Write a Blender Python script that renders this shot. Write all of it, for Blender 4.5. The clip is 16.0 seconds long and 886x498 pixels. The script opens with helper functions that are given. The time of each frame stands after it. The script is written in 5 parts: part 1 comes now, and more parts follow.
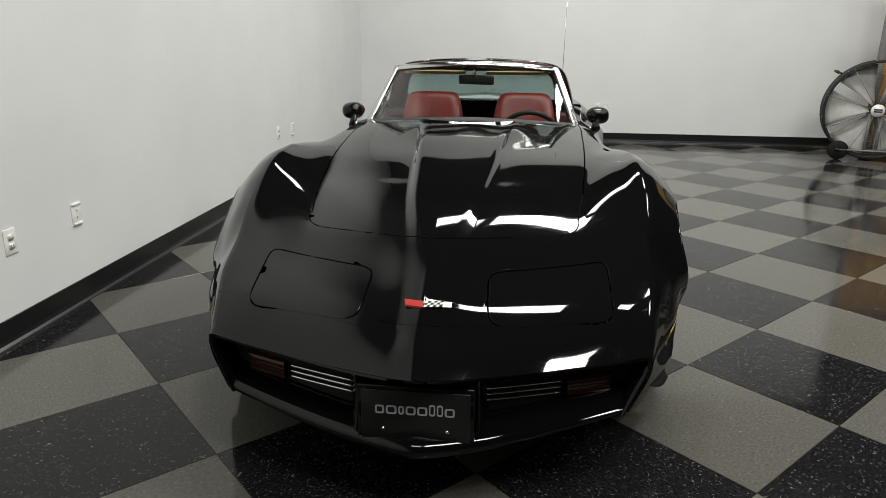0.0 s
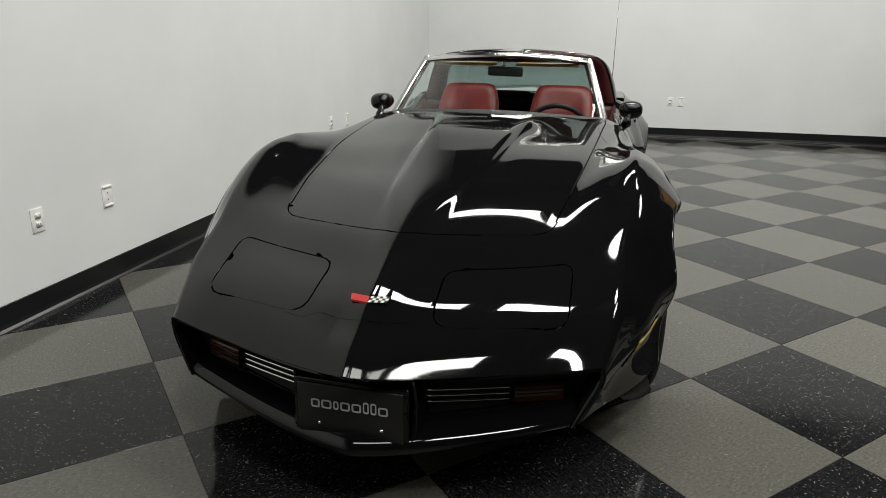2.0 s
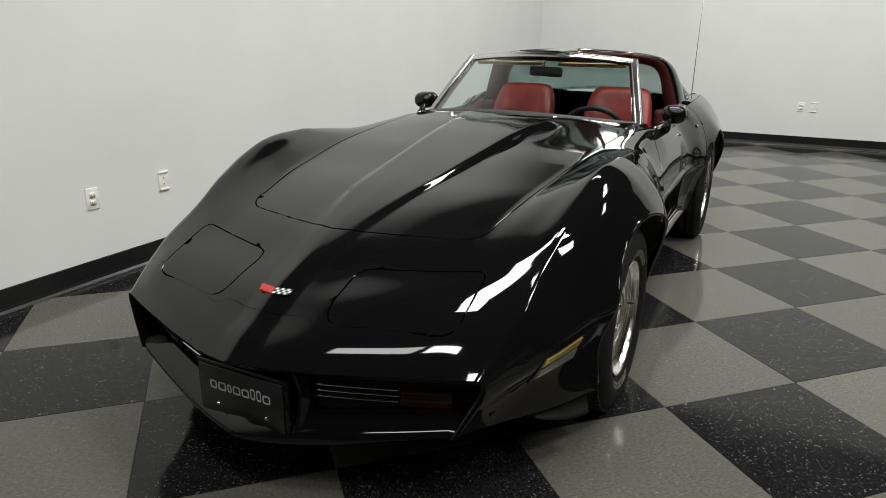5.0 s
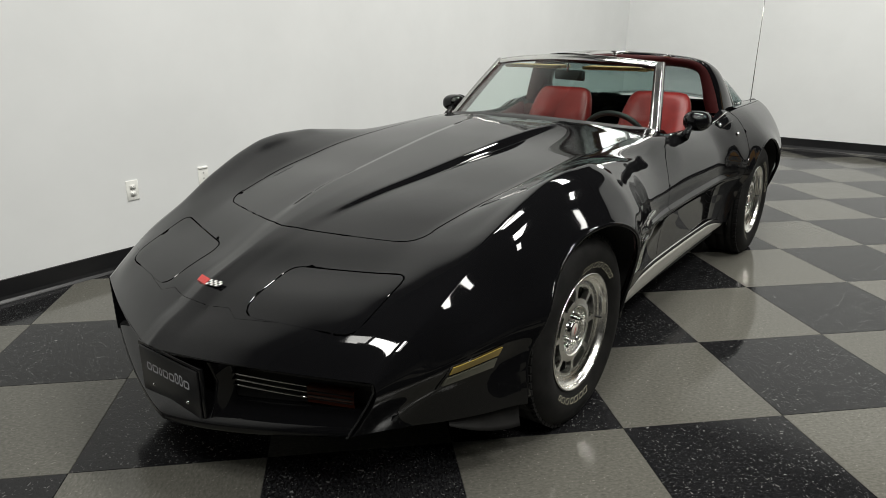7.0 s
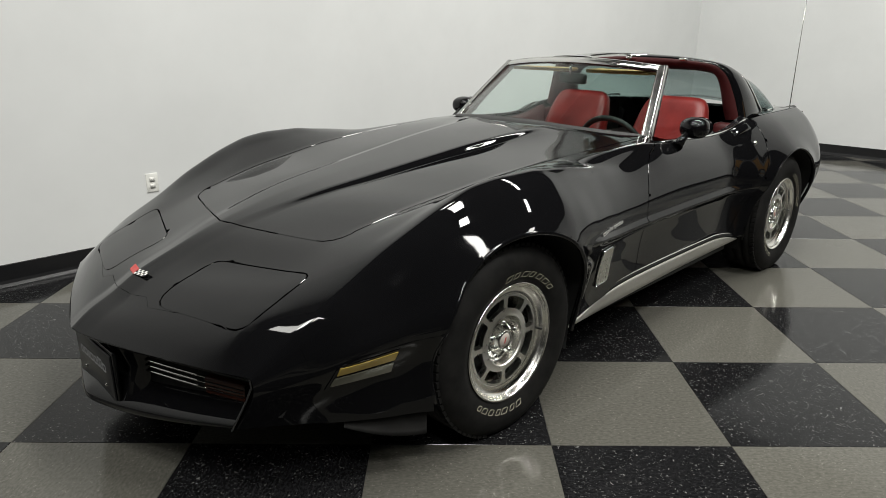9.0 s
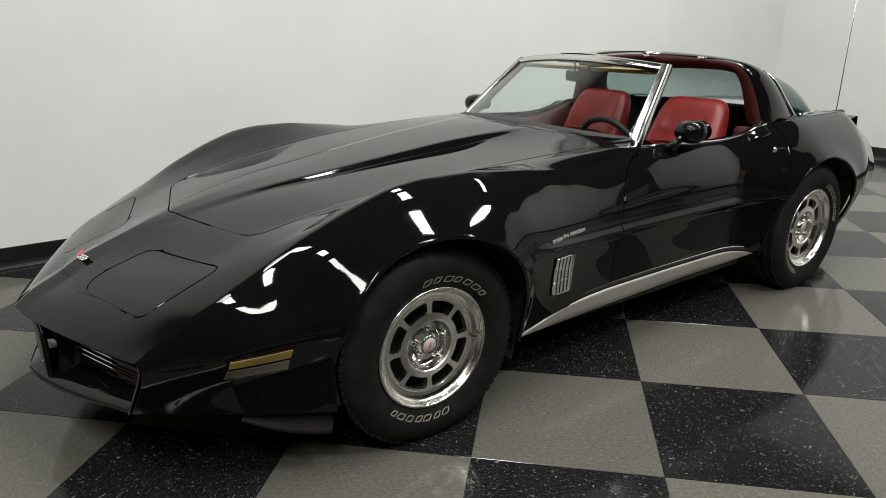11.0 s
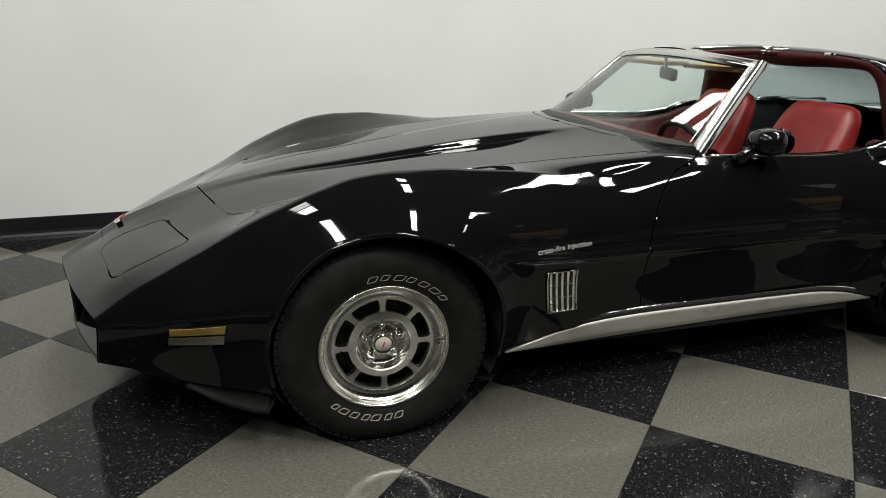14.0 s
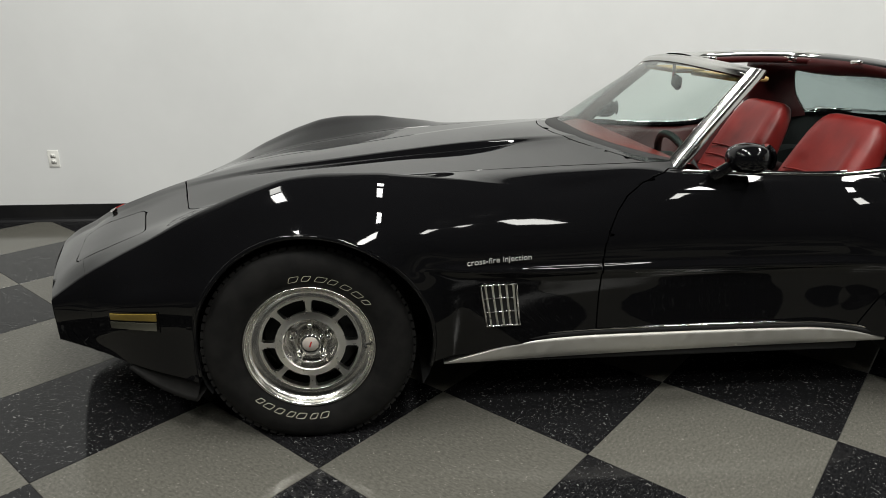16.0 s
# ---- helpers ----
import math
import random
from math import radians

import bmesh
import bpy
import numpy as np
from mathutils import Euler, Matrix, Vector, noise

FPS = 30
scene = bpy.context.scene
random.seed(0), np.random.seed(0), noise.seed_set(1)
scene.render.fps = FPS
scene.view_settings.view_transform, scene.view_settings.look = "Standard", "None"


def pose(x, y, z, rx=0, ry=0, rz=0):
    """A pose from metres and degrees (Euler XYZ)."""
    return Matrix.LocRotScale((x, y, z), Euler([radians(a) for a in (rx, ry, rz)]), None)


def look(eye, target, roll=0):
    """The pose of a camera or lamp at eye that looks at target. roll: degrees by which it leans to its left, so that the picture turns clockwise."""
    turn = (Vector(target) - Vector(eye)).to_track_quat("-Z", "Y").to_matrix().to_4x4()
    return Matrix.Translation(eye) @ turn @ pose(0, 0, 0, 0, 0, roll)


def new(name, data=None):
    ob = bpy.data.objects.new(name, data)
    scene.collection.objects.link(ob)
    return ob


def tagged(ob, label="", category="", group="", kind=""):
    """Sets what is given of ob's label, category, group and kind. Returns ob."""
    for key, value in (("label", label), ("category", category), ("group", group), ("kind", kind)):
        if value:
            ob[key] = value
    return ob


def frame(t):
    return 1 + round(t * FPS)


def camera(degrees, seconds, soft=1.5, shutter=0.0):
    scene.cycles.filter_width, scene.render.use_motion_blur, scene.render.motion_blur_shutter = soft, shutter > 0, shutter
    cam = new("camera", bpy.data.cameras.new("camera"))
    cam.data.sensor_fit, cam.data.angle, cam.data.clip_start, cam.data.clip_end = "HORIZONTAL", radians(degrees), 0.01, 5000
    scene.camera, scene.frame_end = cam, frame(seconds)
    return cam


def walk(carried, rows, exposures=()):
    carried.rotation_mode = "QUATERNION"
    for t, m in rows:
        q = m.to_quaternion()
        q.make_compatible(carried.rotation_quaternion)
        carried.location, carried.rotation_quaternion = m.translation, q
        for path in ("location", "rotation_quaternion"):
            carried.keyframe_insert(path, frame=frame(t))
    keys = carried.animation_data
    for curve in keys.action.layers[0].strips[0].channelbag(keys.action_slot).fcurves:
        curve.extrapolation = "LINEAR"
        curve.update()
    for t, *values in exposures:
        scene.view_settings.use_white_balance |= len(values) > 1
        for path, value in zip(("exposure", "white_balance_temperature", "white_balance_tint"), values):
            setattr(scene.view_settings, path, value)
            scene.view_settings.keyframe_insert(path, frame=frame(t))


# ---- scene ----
cam = camera(67.3, 16.0, soft=0.85)
PATH = [
    (0, (0.067, -0.100, 1.307), (-0.1227, 1.8024, 0.7188), 0.64),
    (0.5, (0.160, -0.077, 1.306), (-0.0888, 1.8133, 0.7022), 0.62),
    (1, (0.255, -0.051, 1.306), (-0.0632, 1.8283, 0.6996), 0.63),
    (1.5, (0.348, -0.016, 1.306), (-0.0169, 1.8542, 0.6972), 0.65),
    (2, (0.450, 0.025, 1.304), (0.0041, 1.8756, 0.6915), 0.66),
    (2.5, (0.554, 0.065, 1.305), (0.0230, 1.8920, 0.6896), 0.66),
    (3, (0.653, 0.098, 1.305), (0.0638, 1.9085, 0.6940), 0.67),
    (3.5, (0.761, 0.135, 1.306), (0.1040, 1.9204, 0.6905), 0.66),
    (4, (0.869, 0.178, 1.307), (0.1508, 1.9385, 0.6880), 0.65),
    (6.5, (1.452, 0.492, 1.316), (0.3796, 2.0633, 0.6994), 0.30),
    (7, (1.568, 0.576, 1.316), (0.4302, 2.1015, 0.7014), 0.22),
    (7.5, (1.678, 0.656, 1.316), (0.4827, 2.1420, 0.7126), 0.21),
    (8, (1.785, 0.745, 1.317), (0.5450, 2.1963, 0.7195), 0.22),
    (8.5, (1.887, 0.848, 1.317), (0.5869, 2.2424, 0.7122), 0.24),
    (9, (1.975, 0.954, 1.318), (0.6269, 2.2983, 0.7068), 0.28),
    (9.5, (2.069, 1.070, 1.319), (0.6519, 2.3414, 0.7065), 0.37),
    (10, (2.151, 1.181, 1.321), (0.6977, 2.4081, 0.7039), 0.38),
    (12.5, (2.464, 1.797, 1.311), (0.7700, 2.6552, 0.6830), 0.47),
    (13, (2.497, 1.925, 1.307), (0.7523, 2.6718, 0.6742), 0.49),
    (13.5, (2.535, 2.063, 1.304), (0.7445, 2.6936, 0.6742), 0.43),
    (14, (2.567, 2.198, 1.301), (0.7473, 2.7322, 0.6660), 0.40),
    (14.5, (2.598, 2.336, 1.301), (0.7575, 2.7932, 0.6656), 0.38),
    (15, (2.623, 2.491, 1.302), (0.7613, 2.8598, 0.6695), 0.37),
    (15.5, (2.642, 2.643, 1.304), (0.7642, 2.9250, 0.6773), 0.40),
    (16, (2.654, 2.800, 1.306), (0.7636, 2.9813, 0.6799), 0.39),
]
walk(cam, [(t, look(eye, target, roll)) for t, eye, target, roll in PATH],
     [(0.0, -0.17), (4.2, -0.17), (6.4, 0.0), (16.0, 0.0)])
from mathutils.bvhtree import BVHTree
from mathutils.interpolate import poly_3d_calc


# ---- light ----
world = bpy.data.worlds.new("hall_air")
world.use_nodes = True
world.node_tree.nodes["Background"].inputs[0].default_value = (0.9, 0.95, 1.0, 1)
world.node_tree.nodes["Background"].inputs[1].default_value = 0.02
scene.world = world
LAMP_POWER = 81.0
LAMP_Z = 5.2

# ---- room sizes ----
TILE = 0.6096
WALL_X, WALL_Y = -2.125, 9.70          # inner faces of the white walls
FAR_X, FAR_Y = 14.0, -12.0
NORTH_END = 4.9                        # where the white back wall stops
HEIGHT = 6.2
NORTH_TOP = 4.0                        # unseen top of the back wall, set so the car mirrors darkness above
CAR = Vector((-0.167, 2.55, 0.0))      # middle of the front axle on the floor
WHEELBASE = 2.46


# ---- small helpers ----
def part(name, bm, material, parent=None, label="", smooth=True):
    """One mesh object from a bmesh, under its thing."""
    mesh = bpy.data.meshes.new(name)
    bm.to_mesh(mesh)
    bm.free()
    if smooth:
        mesh.polygons.foreach_set("use_smooth", [True] * len(mesh.polygons))
    if material is not None:
        mesh.materials.append(material)
    ob = new(name, mesh)
    if parent is not None:
        ob.parent = parent
    if label:
        ob["label"] = label
    return ob


def thing(name, place, label, category, group="", kind=""):
    ob = new(name)
    ob.location = place
    ob.empty_display_size = 0.1
    return tagged(ob, label, category, group, kind)


def add_box(bm, lo, hi, m=None, bevel=0.0, segments=2):
    """A box from corner to corner, its edges rounded."""
    lo, hi = Vector(lo), Vector(hi)
    made = bmesh.ops.create_cube(bm, size=1.0)["verts"]
    for v in made:
        v.co = Vector(((lo[k] + hi[k]) / 2 + v.co[k] * (hi[k] - lo[k]) for k in range(3)))
    if bevel > 0:
        edges = {e for v in made for e in v.link_edges}
        out = bmesh.ops.bevel(bm, geom=list(edges), offset=bevel, segments=segments, profile=0.5, affect="EDGES")
        made = list({v for f in out["faces"] for v in f.verts} | {v for v in made if v.is_valid})
    if m is not None:
        bmesh.ops.transform(bm, matrix=m, verts=made)
    return made


def box(lo, hi, bevel=0.0, m=None):
    bm = bmesh.new()
    add_box(bm, lo, hi, m, bevel)
    return bm


def add_lathe(bm, profile, m=None, steps=64, start=0.0, sweep=360.0):
    """Turns a profile of (radius, along) round the x axis."""
    rings = []
    full = sweep >= 359.9
    n = steps if full else steps + 1
    for k in range(n):
        a = radians(start + sweep * k / steps)
        rings.append([bm.verts.new((h, r * math.cos(a), r * math.sin(a))) for r, h in profile])
    for k in range(steps):
        a, b = rings[k], rings[(k + 1) % n]
        for i in range(len(profile) - 1):
            bm.faces.new((a[i], a[i + 1], b[i + 1], b[i]))
    made = [v for r in rings for v in r]
    if m is not None:
        bmesh.ops.transform(bm, matrix=m, verts=made)
    return made


def add_tube(bm, points, radius, sides=10, closed=False, caps=True, flat=1.0):
    """A round bar along a line of points; radius may be a list."""
    pts = [Vector(p) for p in points]
    n = len(pts)
    rad = radius if isinstance(radius, (list, tuple)) else [radius] * n
    rings, up = [], None
    for i, p in enumerate(pts):
        a = pts[i - 1] if (i > 0 or closed) else p
        b = pts[(i + 1) % n] if (i < n - 1 or closed) else p
        d = (b - a).normalized()
        if up is None:
            up = d.orthogonal().normalized()
        up = (up - d * up.dot(d)).normalized()
        side = d.cross(up)
        rings.append([bm.verts.new(p + (up * math.cos(t) + side * math.sin(t) * flat) * rad[i])
                      for t in (2 * math.pi * k / sides for k in range(sides))])
    for i in range(n if closed else n - 1):
        a, b = rings[i], rings[(i + 1) % n]
        for k in range(sides):
            bm.faces.new((a[k], a[(k + 1) % sides], b[(k + 1) % sides], b[k]))
    if caps and not closed:
        bm.faces.new(rings[0][::-1])
        bm.faces.new(rings[-1])
    return rings


def add_loft(bm, rows, close_rows=False):
    """Quads between rows of points; returns the vertices."""
    grid = [[bm.verts.new(p) for p in row] for row in rows]
    for a, b in zip(grid, grid[1:]):
        n = len(a)
        for k in range(n if close_rows else n - 1):
            bm.faces.new((a[k], b[k], b[(k + 1) % n], a[(k + 1) % n]))
    return grid


def add_prism(bm, outline, lo, hi, axis="x"):
    """A flat outline pushed along an axis."""
    def at(p, h):
        return {"x": (h, p[0], p[1]), "y": (p[0], h, p[1]), "z": (p[0], p[1], h)}[axis]
    a = [bm.verts.new(at(p, lo)) for p in outline]
    b = [bm.verts.new(at(p, hi)) for p in outline]
    bm.faces.new(a[::-1])
    bm.faces.new(b)
    n = len(a)
    for k in range(n):
        bm.faces.new((a[k], a[(k + 1) % n], b[(k + 1) % n], b[k]))
    return a + b


def thicken(bm, depth):
    """Gives a sheet thickness behind its faces."""
    bmesh.ops.recalc_face_normals(bm, faces=bm.faces)
    bmesh.ops.solidify(bm, geom=bm.faces[:], thickness=depth)


def curve(table):
    """A smooth function through (s, value, ...) rows; no overshoot."""
    t = np.array(table, float)
    s, v = t[:, 0], t[:, 1:]
    h = np.diff(s)
    d = np.diff(v, axis=0) / h[:, None]
    m = np.zeros_like(v)
    for k in range(v.shape[1]):
        for i in range(1, len(s) - 1):
            if d[i - 1, k] * d[i, k] > 0:
                w1, w2 = 2 * h[i] + h[i - 1], h[i] + 2 * h[i - 1]
                m[i, k] = (w1 + w2) / (w1 / d[i - 1, k] + w2 / d[i, k])
        m[0, k], m[-1, k] = d[0, k], d[-1, k]

    def at(q):
        q = min(max(q, s[0]), s[-1])
        i = min(int(np.searchsorted(s, q, side="right")) - 1, len(s) - 2)
        u = (q - s[i]) / h[i]
        return (v[i] * (1 + 2 * u) * (1 - u) ** 2 + m[i] * h[i] * u * (1 - u) ** 2
                + v[i + 1] * u * u * (3 - 2 * u) + m[i + 1] * h[i] * u * u * (u - 1))
    return at


def inside(p, poly):
    hit = False
    for (ax, ay), (bx, by) in zip(poly, poly[1:] + poly[:1]):
        if (ay > p[1]) != (by > p[1]) and p[0] < (bx - ax) * (p[1] - ay) / (by - ay) + ax:
            hit = not hit
    return hit


def rounded(poly, r, n=4):
    """The outline with its corners rounded."""
    out = []
    for k in range(len(poly)):
        p, a, b = Vector(poly[k]), Vector(poly[k - 1]), Vector(poly[(k + 1) % len(poly)])
        q = r[k] if isinstance(r, (list, tuple)) else r
        if q <= 0:
            out.append(tuple(p))
            continue
        e, f = p + (a - p).normalized() * q, p + (b - p).normalized() * q
        for i in range(n + 1):
            u = i / n
            out.append(tuple(e * (1 - u) ** 2 + p * 2 * u * (1 - u) + f * u * u))
    return out


# ---- materials ----
def material(name, colour, rough=0.5, metal=0.0, spec=0.5):
    mat = bpy.data.materials.new(name)
    mat.use_nodes = True
    tree = mat.node_tree
    bsdf = tree.nodes["Principled BSDF"]
    bsdf.inputs["Base Color"].default_value = (*colour, 1)
    bsdf.inputs["Roughness"].default_value = rough
    bsdf.inputs["Metallic"].default_value = metal
    bsdf.inputs["Specular IOR Level"].default_value = spec
    return mat, tree, bsdf


def node(tree, kind, **values):
    n = tree.nodes.new(kind)
    for key, value in values.items():
        n.inputs[key.replace("_", " ")].default_value = value
    return n


def coords(tree, scale=1.0, kind="Object"):
    c = tree.nodes.new("ShaderNodeTexCoord")
    m = tree.nodes.new("ShaderNodeMapping")
    m.inputs["Scale"].default_value = (scale, scale, scale) if not isinstance(scale, tuple) else scale
    tree.links.new(c.outputs[kind], m.inputs["Vector"])
    return m.outputs["Vector"]


def mottle(tree, bsdf, low, high, scale=4.0, detail=6.0, socket="Base Color", where=None, points=(0.35, 0.65)):
    """Lets a value wander between two settings with a soft noise."""
    n = node(tree, "ShaderNodeTexNoise", Scale=scale, Detail=detail, Roughness=0.6)
    tree.links.new(where if where is not None else coords(tree), n.inputs["Vector"])
    r = tree.nodes.new("ShaderNodeValToRGB")
    r.color_ramp.elements[0].position, r.color_ramp.elements[1].position = points
    for e, c in zip(r.color_ramp.elements, (low, high)):
        e.color = (*c, 1) if isinstance(c, tuple) else (c, c, c, 1)
    tree.links.new(n.outputs["Fac"], r.inputs["Fac"])
    if socket:
        tree.links.new(r.outputs["Color"], bsdf.inputs[socket])
    return r


def relief(tree, bsdf, scale, strength, distance=0.002, detail=4.0, where=None):
    n = node(tree, "ShaderNodeTexNoise", Scale=scale, Detail=detail)
    tree.links.new(where if where is not None else coords(tree), n.inputs["Vector"])
    b = node(tree, "ShaderNodeBump", Strength=strength, Distance=distance)
    tree.links.new(n.outputs["Fac"], b.inputs["Height"])
    tree.links.new(b.outputs["Normal"], bsdf.inputs["Normal"])
    return b


def make_wall():
    mat, tree, bsdf = material("white_wall_paint", (0.74, 0.75, 0.745), 0.55, spec=0.3)
    mottle(tree, bsdf, (0.715, 0.725, 0.72), (0.755, 0.765, 0.76), 1.3, 5)
    relief(tree, bsdf, 160.0, 0.12, 0.001)
    return mat


def make_paint():
    mat, tree, bsdf = material("black_car_paint", (0.004, 0.004, 0.0045), 0.03, spec=0.5)
    bsdf.inputs["IOR"].default_value = 1.40
    mottle(tree, bsdf, 0.018, 0.045, 9.0, 4, "Roughness")
    relief(tree, bsdf, 26.0, 0.012, 0.002, 2.0)
    return mat


def make_tile(name, base, fleck_colour, fleck_amount, base_dark, grain=62.0):
    """Vinyl composition tile: two-tone ground, chips, wax over it."""
    mat, tree, bsdf = material(name, base, 0.16, spec=0.20)
    where = coords(tree, 1.0, "Object")
    info = tree.nodes.new("ShaderNodeObjectInfo")
    shift = tree.nodes.new("ShaderNodeVectorMath")
    shift.operation = "MULTIPLY_ADD"
    tree.links.new(info.outputs["Random"], shift.inputs[0])
    shift.inputs[1].default_value = (37.0, 53.0, 0.0)
    tree.links.new(where, shift.inputs[2])
    where = shift.outputs[0]
    drawn = tree.nodes.new("ShaderNodeVectorMath")      # grain drawn out along the tile
    drawn.operation = "MULTIPLY"
    drawn.inputs[1].default_value = (1.0, 1.8, 1.0)
    tree.links.new(where, drawn.inputs[0])
    ground = mottle(tree, bsdf, base_dark, base, grain, 12, "", drawn.outputs[0], (0.3, 0.7))
    warp = node(tree, "ShaderNodeTexNoise", Scale=30.0, Detail=3.0)
    tree.links.new(where, warp.inputs["Vector"])
    bend = tree.nodes.new("ShaderNodeVectorMath")
    bend.operation = "MULTIPLY_ADD"
    tree.links.new(warp.outputs["Color"], bend.inputs[0])
    bend.inputs[1].default_value = (0.045, 0.045, 0.0)
    tree.links.new(where, bend.inputs[2])
    cells = node(tree, "ShaderNodeTexVoronoi", Scale=125.0)
    tree.links.new(bend.outputs[0], cells.inputs["Vector"])
    size = tree.nodes.new("ShaderNodeSeparateColor")
    tree.links.new(cells.outputs["Color"], size.inputs[0])
    limit = tree.nodes.new("ShaderNodeMath")
    limit.operation = "MULTIPLY"
    tree.links.new(size.outputs[0], limit.inputs[0])
    limit.inputs[1].default_value = fleck_amount
    near = tree.nodes.new("ShaderNodeMath")
    near.operation = "LESS_THAN"
    tree.links.new(cells.outputs["Distance"], near.inputs[0])
    tree.links.new(limit.outputs[0], near.inputs[1])
    soft = tree.nodes.new("ShaderNodeMath")
    soft.operation = "MULTIPLY"
    tree.links.new(near.outputs[0], soft.inputs[0])
    tree.links.new(size.outputs[1], soft.inputs[1])
    mix = tree.nodes.new("ShaderNodeMix")
    mix.data_type = "RGBA"
    tree.links.new(soft.outputs[0], mix.inputs["Factor"])
    tree.links.new(ground.outputs["Color"], mix.inputs["A"])
    mix.inputs["B"].default_value = (*fleck_colour, 1)
    tone = tree.nodes.new("ShaderNodeHueSaturation")
    vary = tree.nodes.new("ShaderNodeMapRange")
    tree.links.new(info.outputs["Random"], vary.inputs["Value"])
    vary.inputs["To Min"].default_value, vary.inputs["To Max"].default_value = 0.9, 1.1
    tree.links.new(vary.outputs[0], tone.inputs["Value"])
    tree.links.new(mix.outputs["Result"], tone.inputs["Color"])
    tree.links.new(tone.outputs[0], bsdf.inputs["Base Color"])
    mottle(tree, bsdf, 0.07, 0.15, 5.0, 6, "Roughness", where)
    relief(tree, bsdf, 90.0, 0.018, 0.001, 3.0, where)
    return mat


def make_glass(name, tint, gloss_rough=0.0):
    mat = bpy.data.materials.new(name)
    mat.use_nodes = True
    tree = mat.node_tree
    tree.nodes.remove(tree.nodes["Principled BSDF"])
    clear = node(tree, "ShaderNodeBsdfTransparent", Color=(*tint, 1))
    shine = node(tree, "ShaderNodeBsdfGlossy", Roughness=gloss_rough)
    edge = node(tree, "ShaderNodeLayerWeight", Blend=0.5)
    power = tree.nodes.new("ShaderNodeMath")
    power.operation = "POWER"
    tree.links.new(edge.outputs["Facing"], power.inputs[0])
    power.inputs[1].default_value = 4.5
    fit_in = tree.nodes.new("ShaderNodeMapRange")
    tree.links.new(power.outputs[0], fit_in.inputs["Value"])
    fit_in.inputs["To Min"].default_value, fit_in.inputs["To Max"].default_value = 0.03, 0.8
    mix = tree.nodes.new("ShaderNodeMixShader")
    tree.links.new(fit_in.outputs[0], mix.inputs[0])
    tree.links.new(clear.outputs[0], mix.inputs[1])
    tree.links.new(shine.outputs[0], mix.inputs[2])
    tree.links.new(mix.outputs[0], tree.nodes["Material Output"].inputs["Surface"])
    return mat


def make_leather():
    mat, tree, bsdf = material("red_leather", (0.30, 0.022, 0.02), 0.42)
    mottle(tree, bsdf, (0.15, 0.009, 0.0075), (0.222, 0.017, 0.014), 7.0)
    relief(tree, bsdf, 220.0, 0.25, 0.001)
    return mat


def make_metal(name, colour, rough, scratch=0.0):
    mat, tree, bsdf = material(name, colour, rough, 1.0)
    mottle(tree, bsdf, rough * 0.88, min(1.0, rough * 1.12 + 0.01), 30.0, 5, "Roughness")
    if scratch:
        relief(tree, bsdf, 120.0, scratch, 0.0006)
    return mat


def make_turned(name, colour, rough):
    """Lathe-turned metal whose fine grooves run round the axle."""
    mat, tree, bsdf = material(name, colour, rough, 1.0)
    mottle(tree, bsdf, rough * 0.9, rough * 1.12, 40.0, 5, "Roughness")
    bsdf.inputs["Anisotropic"].default_value = 0.7
    tangent = tree.nodes.new("ShaderNodeTangent")
    tangent.direction_type, tangent.axis = "RADIAL", "X"
    tree.links.new(tangent.outputs["Tangent"], bsdf.inputs["Tangent"])
    return mat


def make_rubber():
    mat, tree, bsdf = material("tyre_rubber", (0.010, 0.010, 0.0098), 0.7, spec=0.15)
    mottle(tree, bsdf, (0.007, 0.007, 0.0068), (0.013, 0.0126, 0.012), 18.0)
    relief(tree, bsdf, 260.0, 0.2, 0.001)
    return mat


def make_wood():
    mat, tree, bsdf = material("varnished_pine", (0.42, 0.22, 0.06), 0.35)
    w = node(tree, "ShaderNodeTexNoise", Scale=3.0, Detail=8.0, Roughness=0.65)
    tree.links.new(coords(tree, (9.0, 9.0, 0.7)), w.inputs["Vector"])
    r = tree.nodes.new("ShaderNodeValToRGB")
    r.color_ramp.elements[0].position, r.color_ramp.elements[1].position = 0.3, 0.72
    r.color_ramp.elements[0].color = (0.30, 0.14, 0.03, 1)
    r.color_ramp.elements[1].color = (0.55, 0.31, 0.09, 1)
    tree.links.new(w.outputs["Fac"], r.inputs["Fac"])
    tree.links.new(r.outputs["Color"], bsdf.inputs["Base Color"])
    return mat


def plain(name, colour, rough=0.5, metal=0.0, grain=0.0, spread=0.12):
    mat, tree, bsdf = material(name, colour, rough, metal)
    lo = tuple(c * (1 - spread) for c in colour)
    hi = tuple(min(1.0, c * (1 + spread)) for c in colour)
    mottle(tree, bsdf, lo, hi, 12.0)
    if grain:
        relief(tree, bsdf, 180.0, grain, 0.001)
    return mat


WHITE_WALL = make_wall()
PAINT = make_paint()
LIGHT_TILE = make_tile("grey_vinyl_tile", (0.126, 0.122, 0.106), (0.20, 0.193, 0.168), 0.28, (0.073, 0.071, 0.061), 66.0)
DARK_TILE = make_tile("black_vinyl_tile", (0.017, 0.017, 0.018), (0.16, 0.16, 0.155), 0.34, (0.003, 0.003, 0.0035))
GROUT = plain("tile_joint", (0.03, 0.029, 0.027), 0.7)
BASE_RUBBER = plain("black_cove_rubber", (0.010, 0.010, 0.011), 0.32)
# unseen ceiling and walls, coloured near black so the car mirrors an unlit hall
DARK_CEILING = plain("dark_deck", (0.011, 0.011, 0.0115), 0.8)
DARK_WALL = plain("unseen_wall_black", (0.0035, 0.0035, 0.004), 0.8, 0, 0.1)
LEATHER = make_leather()
